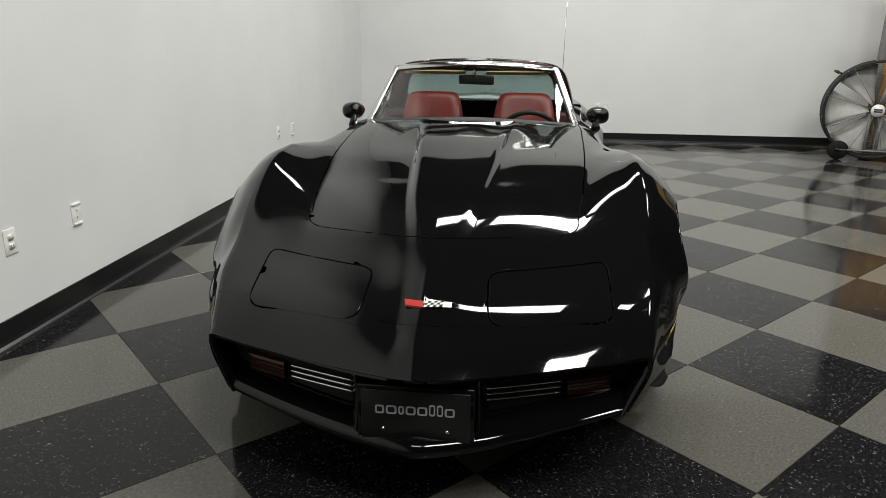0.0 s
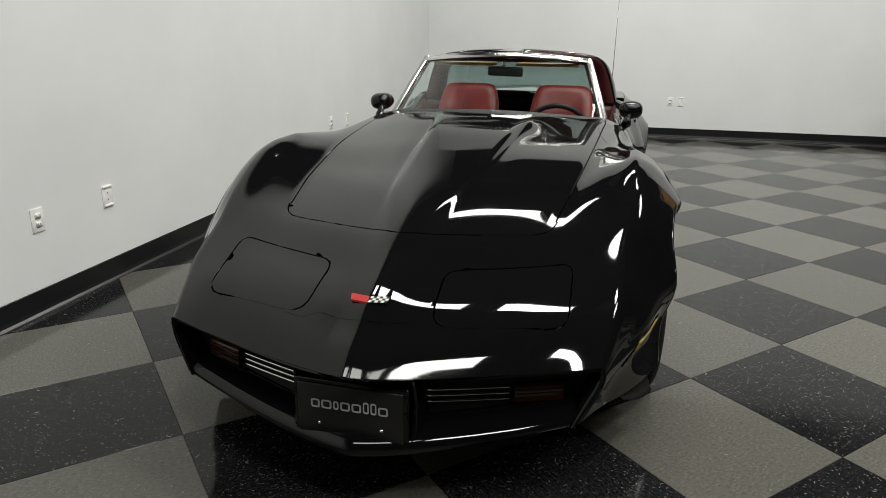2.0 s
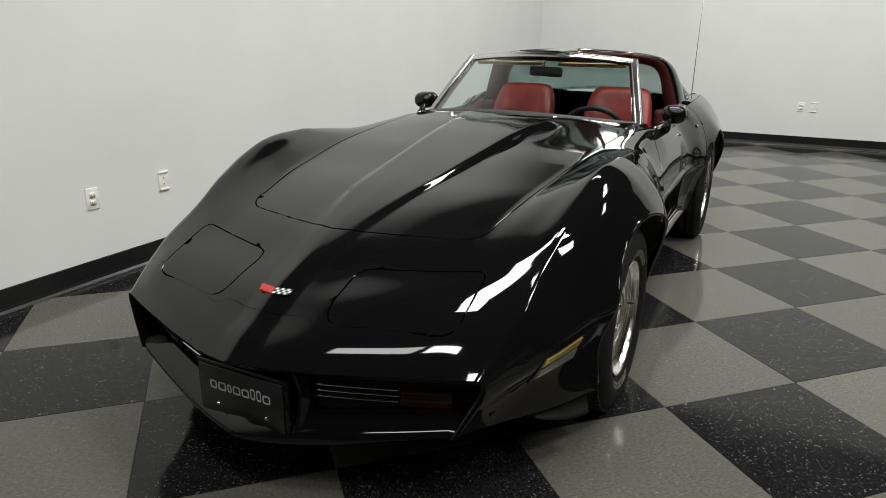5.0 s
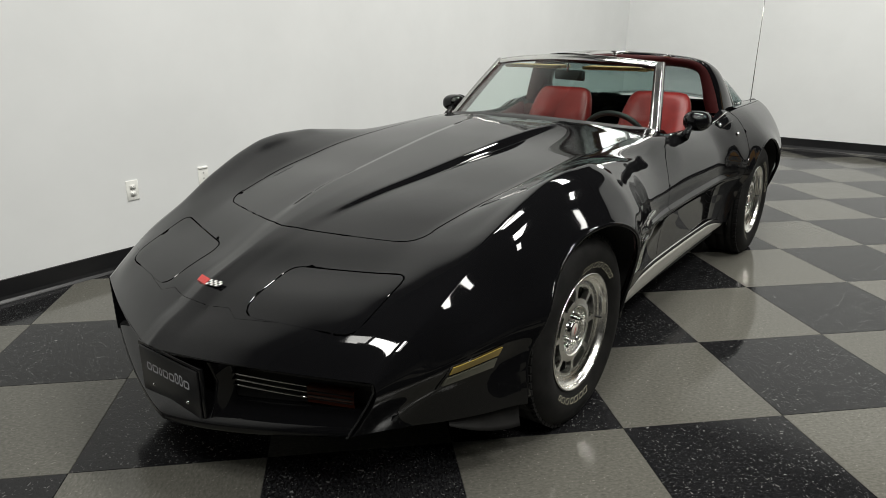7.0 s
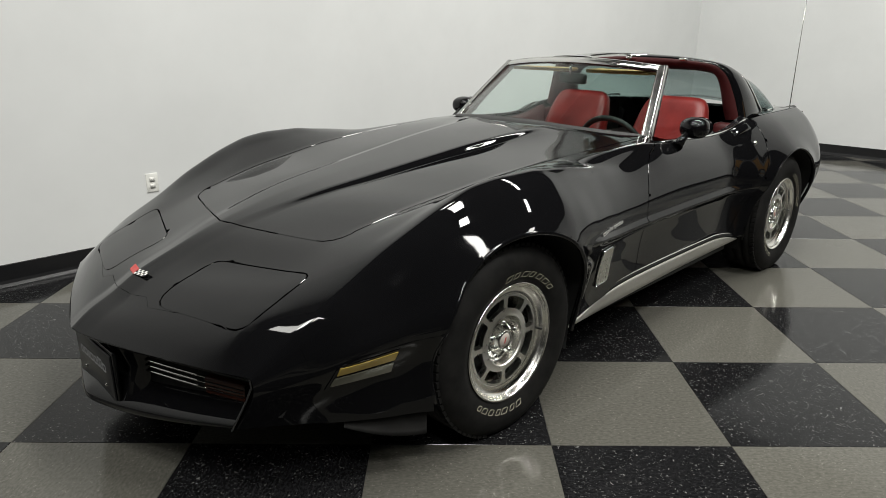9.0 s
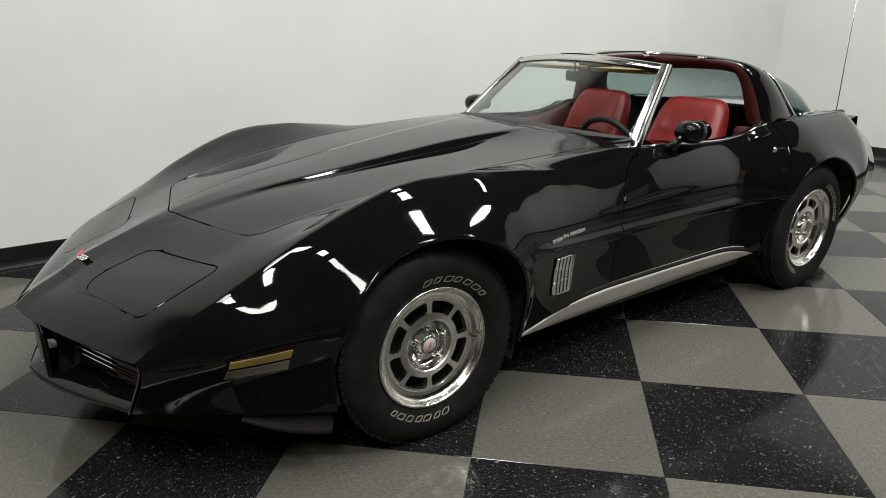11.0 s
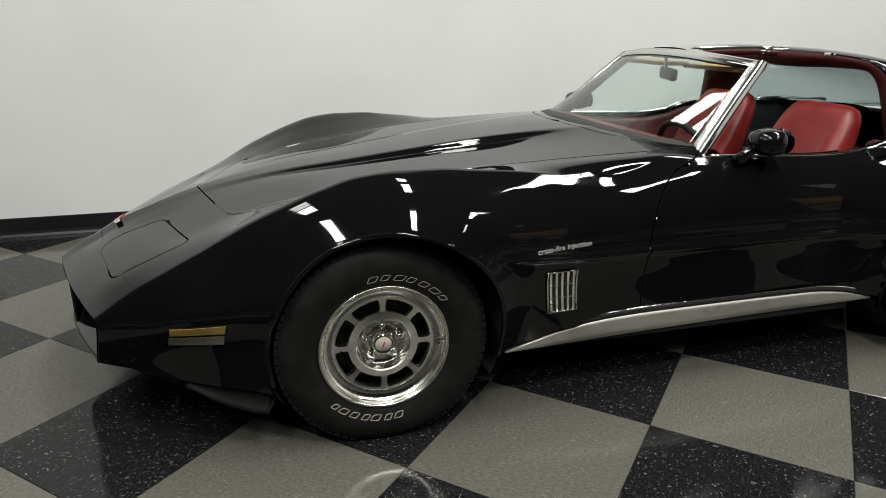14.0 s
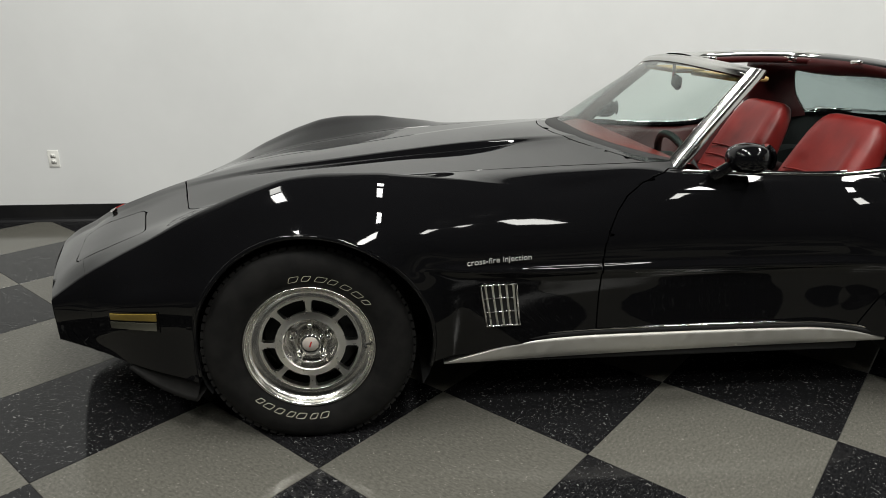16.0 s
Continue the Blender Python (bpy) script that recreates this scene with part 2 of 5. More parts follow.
RED_TRIM = plain("dark_red_vinyl", (0.052, 0.0055, 0.0062), 0.5, 0, 0.2)
CARPET = plain("dark_red_carpet", (0.022, 0.004, 0.004), 0.95, 0, 0.6, 0.3)
BLACK_TRIM = plain("black_vinyl", (0.010, 0.010, 0.010), 0.55, 0, 0.2)
SATIN_BLACK = plain("satin_black", (0.010, 0.010, 0.010), 0.6)
FAN_BLACK = plain("black_fan_enamel", (0.006, 0.006, 0.006), 0.7)
MATTE_BLACK = plain("matte_black", (0.006, 0.006, 0.006), 0.8)
STAINLESS = make_metal("stainless_trim", (0.62, 0.62, 0.60), 0.15)
CHROME = make_metal("chrome", (0.82, 0.82, 0.80), 0.07)
BRUSHED = make_metal("brushed_aluminium", (0.66, 0.65, 0.61), 0.55)
POLISHED = make_turned("polished_aluminium", (0.90, 0.89, 0.84), 0.20)
MACHINED = make_turned("machined_aluminium", (0.92, 0.91, 0.86), 0.30)
RUBBER = make_rubber()
LETTER_WHITE = plain("aged_white_lettering", (0.55, 0.52, 0.40), 0.6)
AMBER = plain("amber_lens", (0.33, 0.235, 0.055), 0.15)
DARK_AMBER = plain("dark_amber_lens", (0.055, 0.013, 0.006), 0.15)
CLEAR_LENS = plain("clear_lens", (0.12, 0.118, 0.092), 0.12)
PLATE_BLACK = plain("plate_black", (0.012, 0.012, 0.013), 0.3)
PLATE_GREY = plain("plate_grey", (0.42, 0.43, 0.46), 0.4)
CAP_FACE = plain("pale_enamel", (0.55, 0.50, 0.45), 0.3)
BADGE_RED = plain("badge_red", (0.50, 0.035, 0.03), 0.3)
BADGE_WHITE = plain("badge_white", (0.75, 0.75, 0.72), 0.3)
SCRIPT_SILVER = plain("dull_silver_lettering", (0.42, 0.42, 0.40), 0.35)
HUB_METAL = make_turned("cast_hub_metal", (0.70, 0.69, 0.65), 0.24)
OUTLET_WHITE = plain("outlet_plastic", (0.80, 0.80, 0.76), 0.35)
TAN = plain("tan_visor_cloth", (0.42, 0.28, 0.10), 0.8)
WOOD = make_wood()
STEEL_GREY = plain("grey_painted_steel", (0.16, 0.16, 0.16), 0.5)
FAN_BLADE = plain("fan_blade_grey", (0.40, 0.40, 0.375), 0.6)
WIRE = plain("light_grey_wire", (0.36, 0.36, 0.35), 0.5)
SCREEN = make_glass("tinted_windscreen", (0.87, 0.93, 0.91))
REAR_GLASS = make_glass("tinted_rear_glass", (0.68, 0.75, 0.745))
MIRROR = make_metal("mirror_glass", (0.85, 0.85, 0.86), 0.01)


# ---- the hall ----
def build_room():
    t = 0.15
    tagged(part("wall_west", box((WALL_X - t, FAR_Y, 0), (WALL_X, WALL_Y + 1.2 + t, HEIGHT)), WHITE_WALL, smooth=False),
           "tall plain white painted drywall", "wall", kind="structure")
    tagged(part("wall_north", box((WALL_X, WALL_Y, 0), (NORTH_END, WALL_Y + t, NORTH_TOP)), WHITE_WALL, smooth=False),
           "plain white painted drywall behind the car, its top edge unseen", "wall", kind="structure")
    # unseen walls added to close the hall; their near-black darkens the car's reflections
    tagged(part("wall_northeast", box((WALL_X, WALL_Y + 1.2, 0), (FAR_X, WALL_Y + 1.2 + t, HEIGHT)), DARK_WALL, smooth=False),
           "unseen dark end wall that closes the hall", "wall", kind="structure")
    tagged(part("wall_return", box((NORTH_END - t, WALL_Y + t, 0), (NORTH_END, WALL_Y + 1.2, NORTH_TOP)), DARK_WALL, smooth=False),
           "unseen dark return added at the white wall's end", "wall", kind="structure")
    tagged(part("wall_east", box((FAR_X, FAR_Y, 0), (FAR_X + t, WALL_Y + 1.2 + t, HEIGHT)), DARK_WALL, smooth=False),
           "unseen dark wall that closes the hall's far side", "wall", kind="structure")
    tagged(part("wall_south", box((WALL_X - t, FAR_Y - t, 0), (FAR_X + t, FAR_Y, HEIGHT)), DARK_WALL, smooth=False),
           "unseen dark wall closing the hall behind the viewer", "wall", kind="structure")
    tagged(part("ceiling", box((WALL_X - t, FAR_Y - t, HEIGHT), (FAR_X + t, WALL_Y + 1.2 + t, HEIGHT + 0.2)), DARK_CEILING, smooth=False),
           "high dark ceiling deck", "ceiling", kind="structure")
    # cove base: a coved foot and a rounded top
    cove = [(0.0, 0.118), (0.003, 0.121), (0.006, 0.118), (0.007, 0.03), (0.011, 0.014), (0.022, 0.004), (0.024, 0.0), (0.0, 0.0)]
    bm = bmesh.new()
    add_prism(bm, [(WALL_X + a, b) for a, b in cove], FAR_Y, WALL_Y, "y")
    tagged(part("baseboard", bm, BASE_RUBBER, smooth=False), "black rubber cove base along the white wall", "baseboard", kind="structure")
    bm = bmesh.new()
    add_prism(bm, [(WALL_Y - a, b) for a, b in cove], WALL_X, NORTH_END, "x")
    tagged(part("baseboard", bm, BASE_RUBBER, smooth=False), "black rubber cove base along the back wall", "baseboard", kind="structure")


def build_outlet(place, facing, kind="duplex"):
    """A wall plate; built facing +x, then turned."""
    ob = thing("wall_outlet", place, "white plastic duplex outlet plate on the white wall", "outlet", "outlets on the walls")
    ob.rotation_euler = (0, 0, facing)
    part("cover_plate", box((0, -0.036, -0.058), (0.006, 0.036, 0.058), 0.003), OUTLET_WHITE, ob)
    if kind == "duplex":
        for z in (0.02, -0.02):
            bm = bmesh.new()
            add_prism(bm, rounded([(-0.017, z - 0.014), (0.017, z - 0.014), (0.017, z + 0.014), (-0.017, z + 0.014)], 0.009), 0.005, 0.009)
            face = part("socket", bm, OUTLET_WHITE, ob)
            bm = bmesh.new()
            for y in (-0.006, 0.006):
                add_box(bm, (0.0085, y - 0.001, z - 0.003), (0.0095, y + 0.001, z + 0.006))
            add_box(bm, (0.0085, -0.002, z - 0.009), (0.0095, 0.002, z - 0.005))
            part("slot", bm, STEEL_GREY, face, "dark slots", smooth=False)
        bm = bmesh.new()
        add_lathe(bm, [(0.0, 0.0085), (0.003, 0.008), (0.0035, 0.006)], None, 12)
        part("screw", bm, OUTLET_WHITE, ob)
    else:
        for z in (0.018, -0.018):
            bm = bmesh.new()
            add_lathe(bm, [(0.0, 0.0075), (0.005, 0.0075), (0.006, 0.005)], Matrix.Translation((0, 0, z)), 14)
            part("jack", bm, WIRE, ob, "round light grey jack")
        for z in (0.05, -0.05):
            part("end_ridge", box((0.004, -0.034, z - 0.006), (0.012, 0.034, z + 0.006), 0.003), OUTLET_WHITE, ob)
    return ob


def build_lamp(x, y, length, gain=1.0, along="x"):
    """A strip fixture: white housing with a glowing diffuser lamp below it."""
    ob = thing("ceiling_light", (x, y, LAMP_Z), "unseen white strip fixture below the dark ceiling, placed by reflections and wall brightness", "light", "ceiling lights")
    if along == "y":
        ob.rotation_euler = (0, 0, math.pi / 2)
    part("housing", box((-length / 2 - 0.03, -0.26, 0.01), (length / 2 + 0.03, 0.26, 0.09), 0.01), OUTLET_WHITE, ob)
    for sx in (-0.35, 0.35):
        bm = bmesh.new()
        add_tube(bm, [(sx * length, 0, 0.09), (sx * length, 0, HEIGHT - LAMP_Z)], 0.006, 8)
        part("hanger", bm, STEEL_GREY, ob)
    data = bpy.data.lights.new("diffuser_light", "AREA")
    data.shape, data.size, data.size_y = "RECTANGLE", length, 0.46
    data.energy, data.color = LAMP_POWER * length * gain, (1.0, 0.99, 0.94)
    light = new("diffuser_light", data)
    light.parent = ob
    light.location = (0, 0, 0.0)


build_room()
build_outlet((WALL_X, 2.52, 0.450), 0.0)
build_outlet((WALL_X, 2.99, 0.461), 0.0, "jack")
build_outlet((WALL_X, 0.562, 0.445), 0.0)
build_outlet((WALL_X, 6.05, 0.49), 0.0)
build_outlet((WALL_X, 6.47, 0.475), 0.0, "jack")
build_outlet((1.265, WALL_Y, 0.478), -math.pi / 2)
build_outlet((1.404, WALL_Y, 0.480), -math.pi / 2, "jack")
# the back row's first lamp is added to brighten the far left corner
for ly, row in ((-0.2, ((-0.42, 1.2, 0.28), (0.95, 1.2, 0.80), (3.45, 1.0, 1.40), (5.6, 1.2, 0.6))),
                (3.3, ((-0.42, 0.6, 0.84), (0.95, 1.2, 1.0), (3.45, 1.0, 1.75), (5.6, 1.2, 0.7))),
                (6.8, ((-0.42, 1.2, 0.45), (0.95, 1.2, 1.3), (3.55, 0.9, 1.1), (5.6, 1.2, 0.45)))):
    for lx, reach, gain in row:
        build_lamp(lx, ly, reach, gain)


# ---- the sports car: body shell ----
S_NOSE, S_TAIL = -1.08, 3.45
# each line of the shell: (s, x, z) from nose to tail, middle line first
LINES = [
    [(-1.08, 0, 0.451), (-1.02, 0, 0.4964), (-0.95, 0, 0.532), (-0.87, 0, 0.5802), (-0.75, 0, 0.63), (-0.575, 0, 0.693), (-0.25, 0, 0.77), (0, 0, 0.805), (0.3, 0, 0.845), (0.6, 0, 0.883), (0.95, 0, 0.914), (1.1, 0, 0.917), (2.2, 0, 0.9), (3, 0, 0.8927), (3.22, 0, 0.8339), (3.37, 0, 0.8303), (3.45, 0, 0.828)],
    [(-1.08, 0.022, 0.448), (-1.02, 0.022, 0.4939), (-0.95, 0.022, 0.53), (-0.87, 0.022, 0.5772), (-0.75, 0.022, 0.627), (-0.575, 0.05, 0.6913), (-0.25, 0.12, 0.77), (0, 0.147, 0.804), (0.3, 0.176, 0.844), (0.6, 0.203, 0.881), (0.95, 0.232, 0.909), (1.1, 0.24, 0.915), (2.2, 0.24, 0.9), (3, 0.24, 0.8927), (3.22, 0.22, 0.8339), (3.37, 0.22, 0.8303), (3.45, 0.22, 0.828)],
    [(-1.08, 0.07, 0.444), (-1.02, 0.07, 0.4889), (-0.95, 0.07, 0.524), (-0.87, 0.07, 0.5712), (-0.75, 0.07, 0.62), (-0.575, 0.1, 0.6865), (-0.25, 0.143, 0.76), (0, 0.168, 0.7895), (0.3, 0.194, 0.8245), (0.6, 0.219, 0.8565), (0.95, 0.262, 0.9035), (1.1, 0.275, 0.912), (2.2, 0.27, 0.9), (3, 0.27, 0.8927), (3.22, 0.26, 0.8339), (3.37, 0.26, 0.8303), (3.45, 0.26, 0.828)],
    [(-1.08, 0.17, 0.441), (-1.02, 0.17, 0.491), (-0.95, 0.17, 0.532), (-0.87, 0.17, 0.5732), (-0.75, 0.18, 0.614), (-0.575, 0.2, 0.6845), (-0.25, 0.23, 0.7615), (0, 0.255, 0.7895), (0.3, 0.28, 0.8255), (0.6, 0.3, 0.854), (0.95, 0.335, 0.893), (1.1, 0.345, 0.906), (2.2, 0.33, 0.9), (3, 0.33, 0.8927), (3.22, 0.32, 0.8339), (3.37, 0.32, 0.8303), (3.45, 0.31, 0.828)],
    [(-1.08, 0.44, 0.444), (-1.02, 0.44, 0.5), (-0.95, 0.44, 0.548), (-0.87, 0.44, 0.5852), (-0.75, 0.455, 0.627), (-0.575, 0.471, 0.692), (-0.25, 0.513, 0.761), (0, 0.535, 0.791), (0.3, 0.56, 0.825), (0.6, 0.582, 0.848), (0.95, 0.603, 0.866), (1.1, 0.612, 0.872), (2.2, 0.6, 0.9), (3, 0.56, 0.8927), (3.22, 0.5, 0.8339), (3.37, 0.48, 0.8303), (3.45, 0.46, 0.828)],
    [(-1.08, 0.5615, 0.4438), (-1.02, 0.571, 0.5033), (-0.95, 0.582, 0.5552), (-0.87, 0.5822, 0.5916), (-0.75, 0.5926, 0.6444), (-0.575, 0.6109, 0.7195), (-0.25, 0.6383, 0.8136), (0, 0.6517, 0.8403), (0.3, 0.6774, 0.8545), (0.6, 0.676, 0.8452), (0.95, 0.672, 0.854), (1.1, 0.668, 0.862), (1.4, 0.668, 0.851), (1.8, 0.666, 0.838), (2, 0.664, 0.86), (2.2, 0.66, 0.905), (3, 0.6244, 0.8952), (3.22, 0.5799, 0.8344), (3.37, 0.5565, 0.8217), (3.45, 0.54, 0.804)],
    [(-1.08, 0.6608, 0.446), (-0.95, 0.6897, 0.5414), (-0.87, 0.7023, 0.5912), (-0.75, 0.702, 0.654), (-0.575, 0.7132, 0.754), (-0.39, 0.7252, 0.8235), (-0.2, 0.7319, 0.863), (0, 0.7362, 0.8757), (0.2, 0.7391, 0.876), (0.34, 0.7379, 0.865), (0.5, 0.7319, 0.849), (0.675, 0.7229, 0.8236), (0.85, 0.7072, 0.808), (1.05, 0.69, 0.838), (1.25, 0.69, 0.853), (1.4, 0.69, 0.848), (1.8, 0.69, 0.834), (1.98, 0.697, 0.848), (2.1, 0.709, 0.881), (2.45, 0.7245, 0.9054), (2.9, 0.708, 0.905), (3.2, 0.6435, 0.831), (3.45, 0.5735, 0.778)],
    [(-1.08, 0.6681, 0.44), (-0.95, 0.7071, 0.5154), (-0.87, 0.7268, 0.5642), (-0.75, 0.7456, 0.61), (-0.575, 0.7743, 0.723), (-0.39, 0.795, 0.7875), (-0.2, 0.8071, 0.819), (0, 0.8142, 0.8337), (0.2, 0.8149, 0.834), (0.34, 0.8043, 0.822), (0.5, 0.7879, 0.8), (0.675, 0.7675, 0.7756), (0.85, 0.7506, 0.764), (1.05, 0.738, 0.785), (1.25, 0.735, 0.806), (1.4, 0.733, 0.804), (1.8, 0.727, 0.795), (1.98, 0.75, 0.808), (2.1, 0.7652, 0.834), (2.45, 0.7913, 0.8554), (2.9, 0.7746, 0.85), (3.2, 0.7145, 0.772), (3.45, 0.6445, 0.72)],
    [(-1.08, 0.673, 0.42), (-0.95, 0.7262, 0.465), (-0.87, 0.759, 0.515), (-0.75, 0.788, 0.56), (-0.575, 0.853, 0.62), (-0.39, 0.883, 0.67), (-0.2, 0.8985, 0.7), (0, 0.905, 0.715), (0.2, 0.9086, 0.715), (0.34, 0.8975, 0.7), (0.5, 0.8625, 0.68), (0.675, 0.8245, 0.67), (0.85, 0.801, 0.67), (1.05, 0.788, 0.68), (1.4, 0.782, 0.69), (1.8, 0.782, 0.69), (2.1, 0.837, 0.7), (2.45, 0.8906, 0.715), (2.9, 0.868, 0.7), (3.2, 0.786, 0.66), (3.45, 0.712, 0.62)],
    [(-1.08, 0.665, 0.38), (-0.95, 0.732, 0.42), (-0.87, 0.787, 0.46), (-0.75, 0.831, 0.485), (-0.575, 0.899, 0.52), (-0.39, 0.923, 0.56), (-0.2, 0.9325, 0.585), (0, 0.933, 0.59), (0.2, 0.9285, 0.59), (0.34, 0.9075, 0.585), (0.5, 0.8725, 0.575), (0.675, 0.8345, 0.57), (0.85, 0.811, 0.57), (1.05, 0.798, 0.572), (1.4, 0.792, 0.575), (1.8, 0.792, 0.575), (2.1, 0.864, 0.575), (2.45, 0.9186, 0.58), (2.9, 0.898, 0.56), (3.2, 0.806, 0.52), (3.45, 0.737, 0.5)],
    [(-1.08, 0.6404, 0.33), (-0.95, 0.69, 0.335), (-0.87, 0.742, 0.36), (-0.75, 0.802, 0.38), (-0.575, 0.868, 0.4), (-0.39, 0.9096, 0.43), (-0.2, 0.92, 0.45), (0, 0.9212, 0.45), (0.2, 0.917, 0.45), (0.34, 0.8916, 0.45), (0.5, 0.8434, 0.45), (0.675, 0.8082, 0.45), (0.85, 0.7874, 0.45), (1.05, 0.776, 0.45), (1.4, 0.774, 0.45), (1.8, 0.772, 0.45), (2.1, 0.8316, 0.45), (2.45, 0.8944, 0.45), (2.9, 0.8688, 0.42), (3.2, 0.77, 0.4), (3.45, 0.69, 0.38)],
    [(-1.08, 0.6078, 0.275), (-0.95, 0.668, 0.25), (-0.87, 0.732, 0.238), (-0.75, 0.808, 0.226), (-0.575, 0.868, 0.21), (-0.39, 0.875, 0.2), (-0.2, 0.8735, 0.26), (0, 0.8864, 0.28), (0.2, 0.8805, 0.28), (0.34, 0.8587, 0.25), (0.5, 0.7913, 0.25), (0.675, 0.7789, 0.27), (0.85, 0.7698, 0.28), (1.05, 0.766, 0.28), (1.4, 0.764, 0.28), (1.8, 0.76, 0.28), (2.1, 0.7972, 0.26), (2.45, 0.8208, 0.28), (2.9, 0.8056, 0.26), (3.2, 0.728, 0.27), (3.45, 0.648, 0.3)],
]
NOSE_SWEEP, NOSE_POWER = 0.387, 1.25    # plan of the wedge nose
SPANS = (7, 3, 7, 9, 5, 6, 6, 7, 20, 10, 6)      # quads between neighbouring lines
CREASE = {1: 0.95, 2: 0.85, 4: 0.85, 6: 0.7}             # how sharp a line is
FRONT_ARCH = (0.032, 0.335, 0.384)
REAR_ARCH = (WHEELBASE + 0.01, 0.335, 0.385)


def sweep_back(s, x):
    """How far the wedge of the nose falls back at x."""
    u = min(max((s + 0.6) / 1.0, 0.0), 1.0)
    return (1 - u * u * (3 - 2 * u)) * NOSE_SWEEP * abs(x) ** NOSE_POWER


RIDGE = curve([(0.30, 0.612), (0.43, 0.594), (0.55, 0.578), (0.75, 0.558), (0.95, 0.552), (1.3, 0.549), (2.3, 0.548)])


def ridge(p):
    """The narrow pressed line along the body side."""
    x, y, z = p
    if x > 0.7 and 0.38 < y < 2.1:
        fade = min(1.0, (y - 0.38) / 0.12, (2.1 - y) / 0.25)
        rise = min(max((y - 0.6) / 0.4, 0.0), 1.0)
        x += (0.0135 + 0.005 * rise) * fade * math.exp(-((z - float(RIDGE(y)[0]) - 0.004) / 0.0145) ** 2)
    return (x, y, z)


SHELL_LINES = [curve(line) for line in LINES]


def crease(i, s):
    w = CREASE.get(i, 0.0)
    if i == 4:                           # the hood's shoulder melts into the nose
        w *= min(max((s + 0.75) / 0.35, 0.15), 1.0)
    if i == 6:                           # a crisp edge at the nose, round over the wheel, crisp again behind it
        w = 0.4 + 0.55 * min(max((-0.45 - s) / 0.3, 0.0), 1.0) + 0.52 * min(max((s + 0.05) / 0.35, 0.0), 1.0) - 0.3 * min(max((s - 0.7) / 0.2, 0.0), 1.0)
    if i == 7:
        w = 0.9 * min(max((-0.86 - s) / 0.12, 0.0), 1.0)
    return w


def section(s):
    """The half section at s, as points (x, y, z) from the middle out and down."""
    p = [np.array(f(s)) for f in SHELL_LINES]
    out = []
    for i, n in enumerate(SPANS):
        a, b = p[i], p[i + 1]
        before = p[i - 1] if i else np.array((-p[1][0], p[1][1]))
        after = p[i + 2] if i + 2 < len(p) else 2 * b - a
        ta, tb = np.linalg.norm(a - before) ** 0.5, np.linalg.norm(b - a) ** 0.5
        tc = np.linalg.norm(after - b) ** 0.5
        m1 = ((a - before) / ta - (b - before) / (ta + tb) + (b - a) / tb) * tb
        m2 = ((b - a) / tb - (after - a) / (tb + tc) + (after - b) / tc) * tb
        wa, wb = crease(i, s), crease(i + 1, s)
        m1, m2 = m1 * (1 - wa) + (b - a) * wa, m2 * (1 - wb) + (b - a) * wb
        for k in range(n):
            u = k / n
            out.append(a * (1 + 2 * u) * (1 - u) ** 2 + m1 * u * (1 - u) ** 2 + b * u * u * (3 - 2 * u) + m2 * u * u * (u - 1))
    out.append(p[-1])
    return [ridge((q[0], s + sweep_back(s, q[0]), q[1])) for q in out]


SIDE_Z = np.linspace(0.19, 0.86, 68)
SIDE_X, SIDE_Y = [], []
for row_s in np.arange(S_NOSE, S_TAIL, 0.03):
    edge = sorted((p for p in section(float(row_s)) if p[0] > 0.6 and p[2] < 0.88), key=lambda p: p[2])
    SIDE_X.append(np.interp(SIDE_Z, [p[2] for p in edge], [p[0] for p in edge]))
    SIDE_Y.append(np.interp(SIDE_Z, [p[2] for p in edge], [p[1] for p in edge]))
SIDE_X, SIDE_Y = np.array(SIDE_X), np.array(SIDE_Y)


def skin_x(y, z):
    """Half width of the skin at y, z on the body side."""
    q = min(max((z - SIDE_Z[0]) / (SIDE_Z[1] - SIDE_Z[0]), 0.0), len(SIDE_Z) - 1.001)
    k = int(q)
    a = np.interp(y, SIDE_Y[:, k], SIDE_X[:, k])
    b = np.interp(y, SIDE_Y[:, k + 1], SIDE_X[:, k + 1])
    return float(a + (b - a) * (q - k))


def flare(p):
    """Rolls the wheel-arch lips out a little."""
    x, y, z = p
    for cy, cz, r in (FRONT_ARCH, REAR_ARCH):
        d = math.hypot(y - cy, z - cz) - r
        if x > 0.6 and z < 0.8 and -0.2 < d < 0.09:
            x += 0.012 * max(0.0, 1 - max(d, 0.0) / 0.09) ** 2
    return (x, y, z)


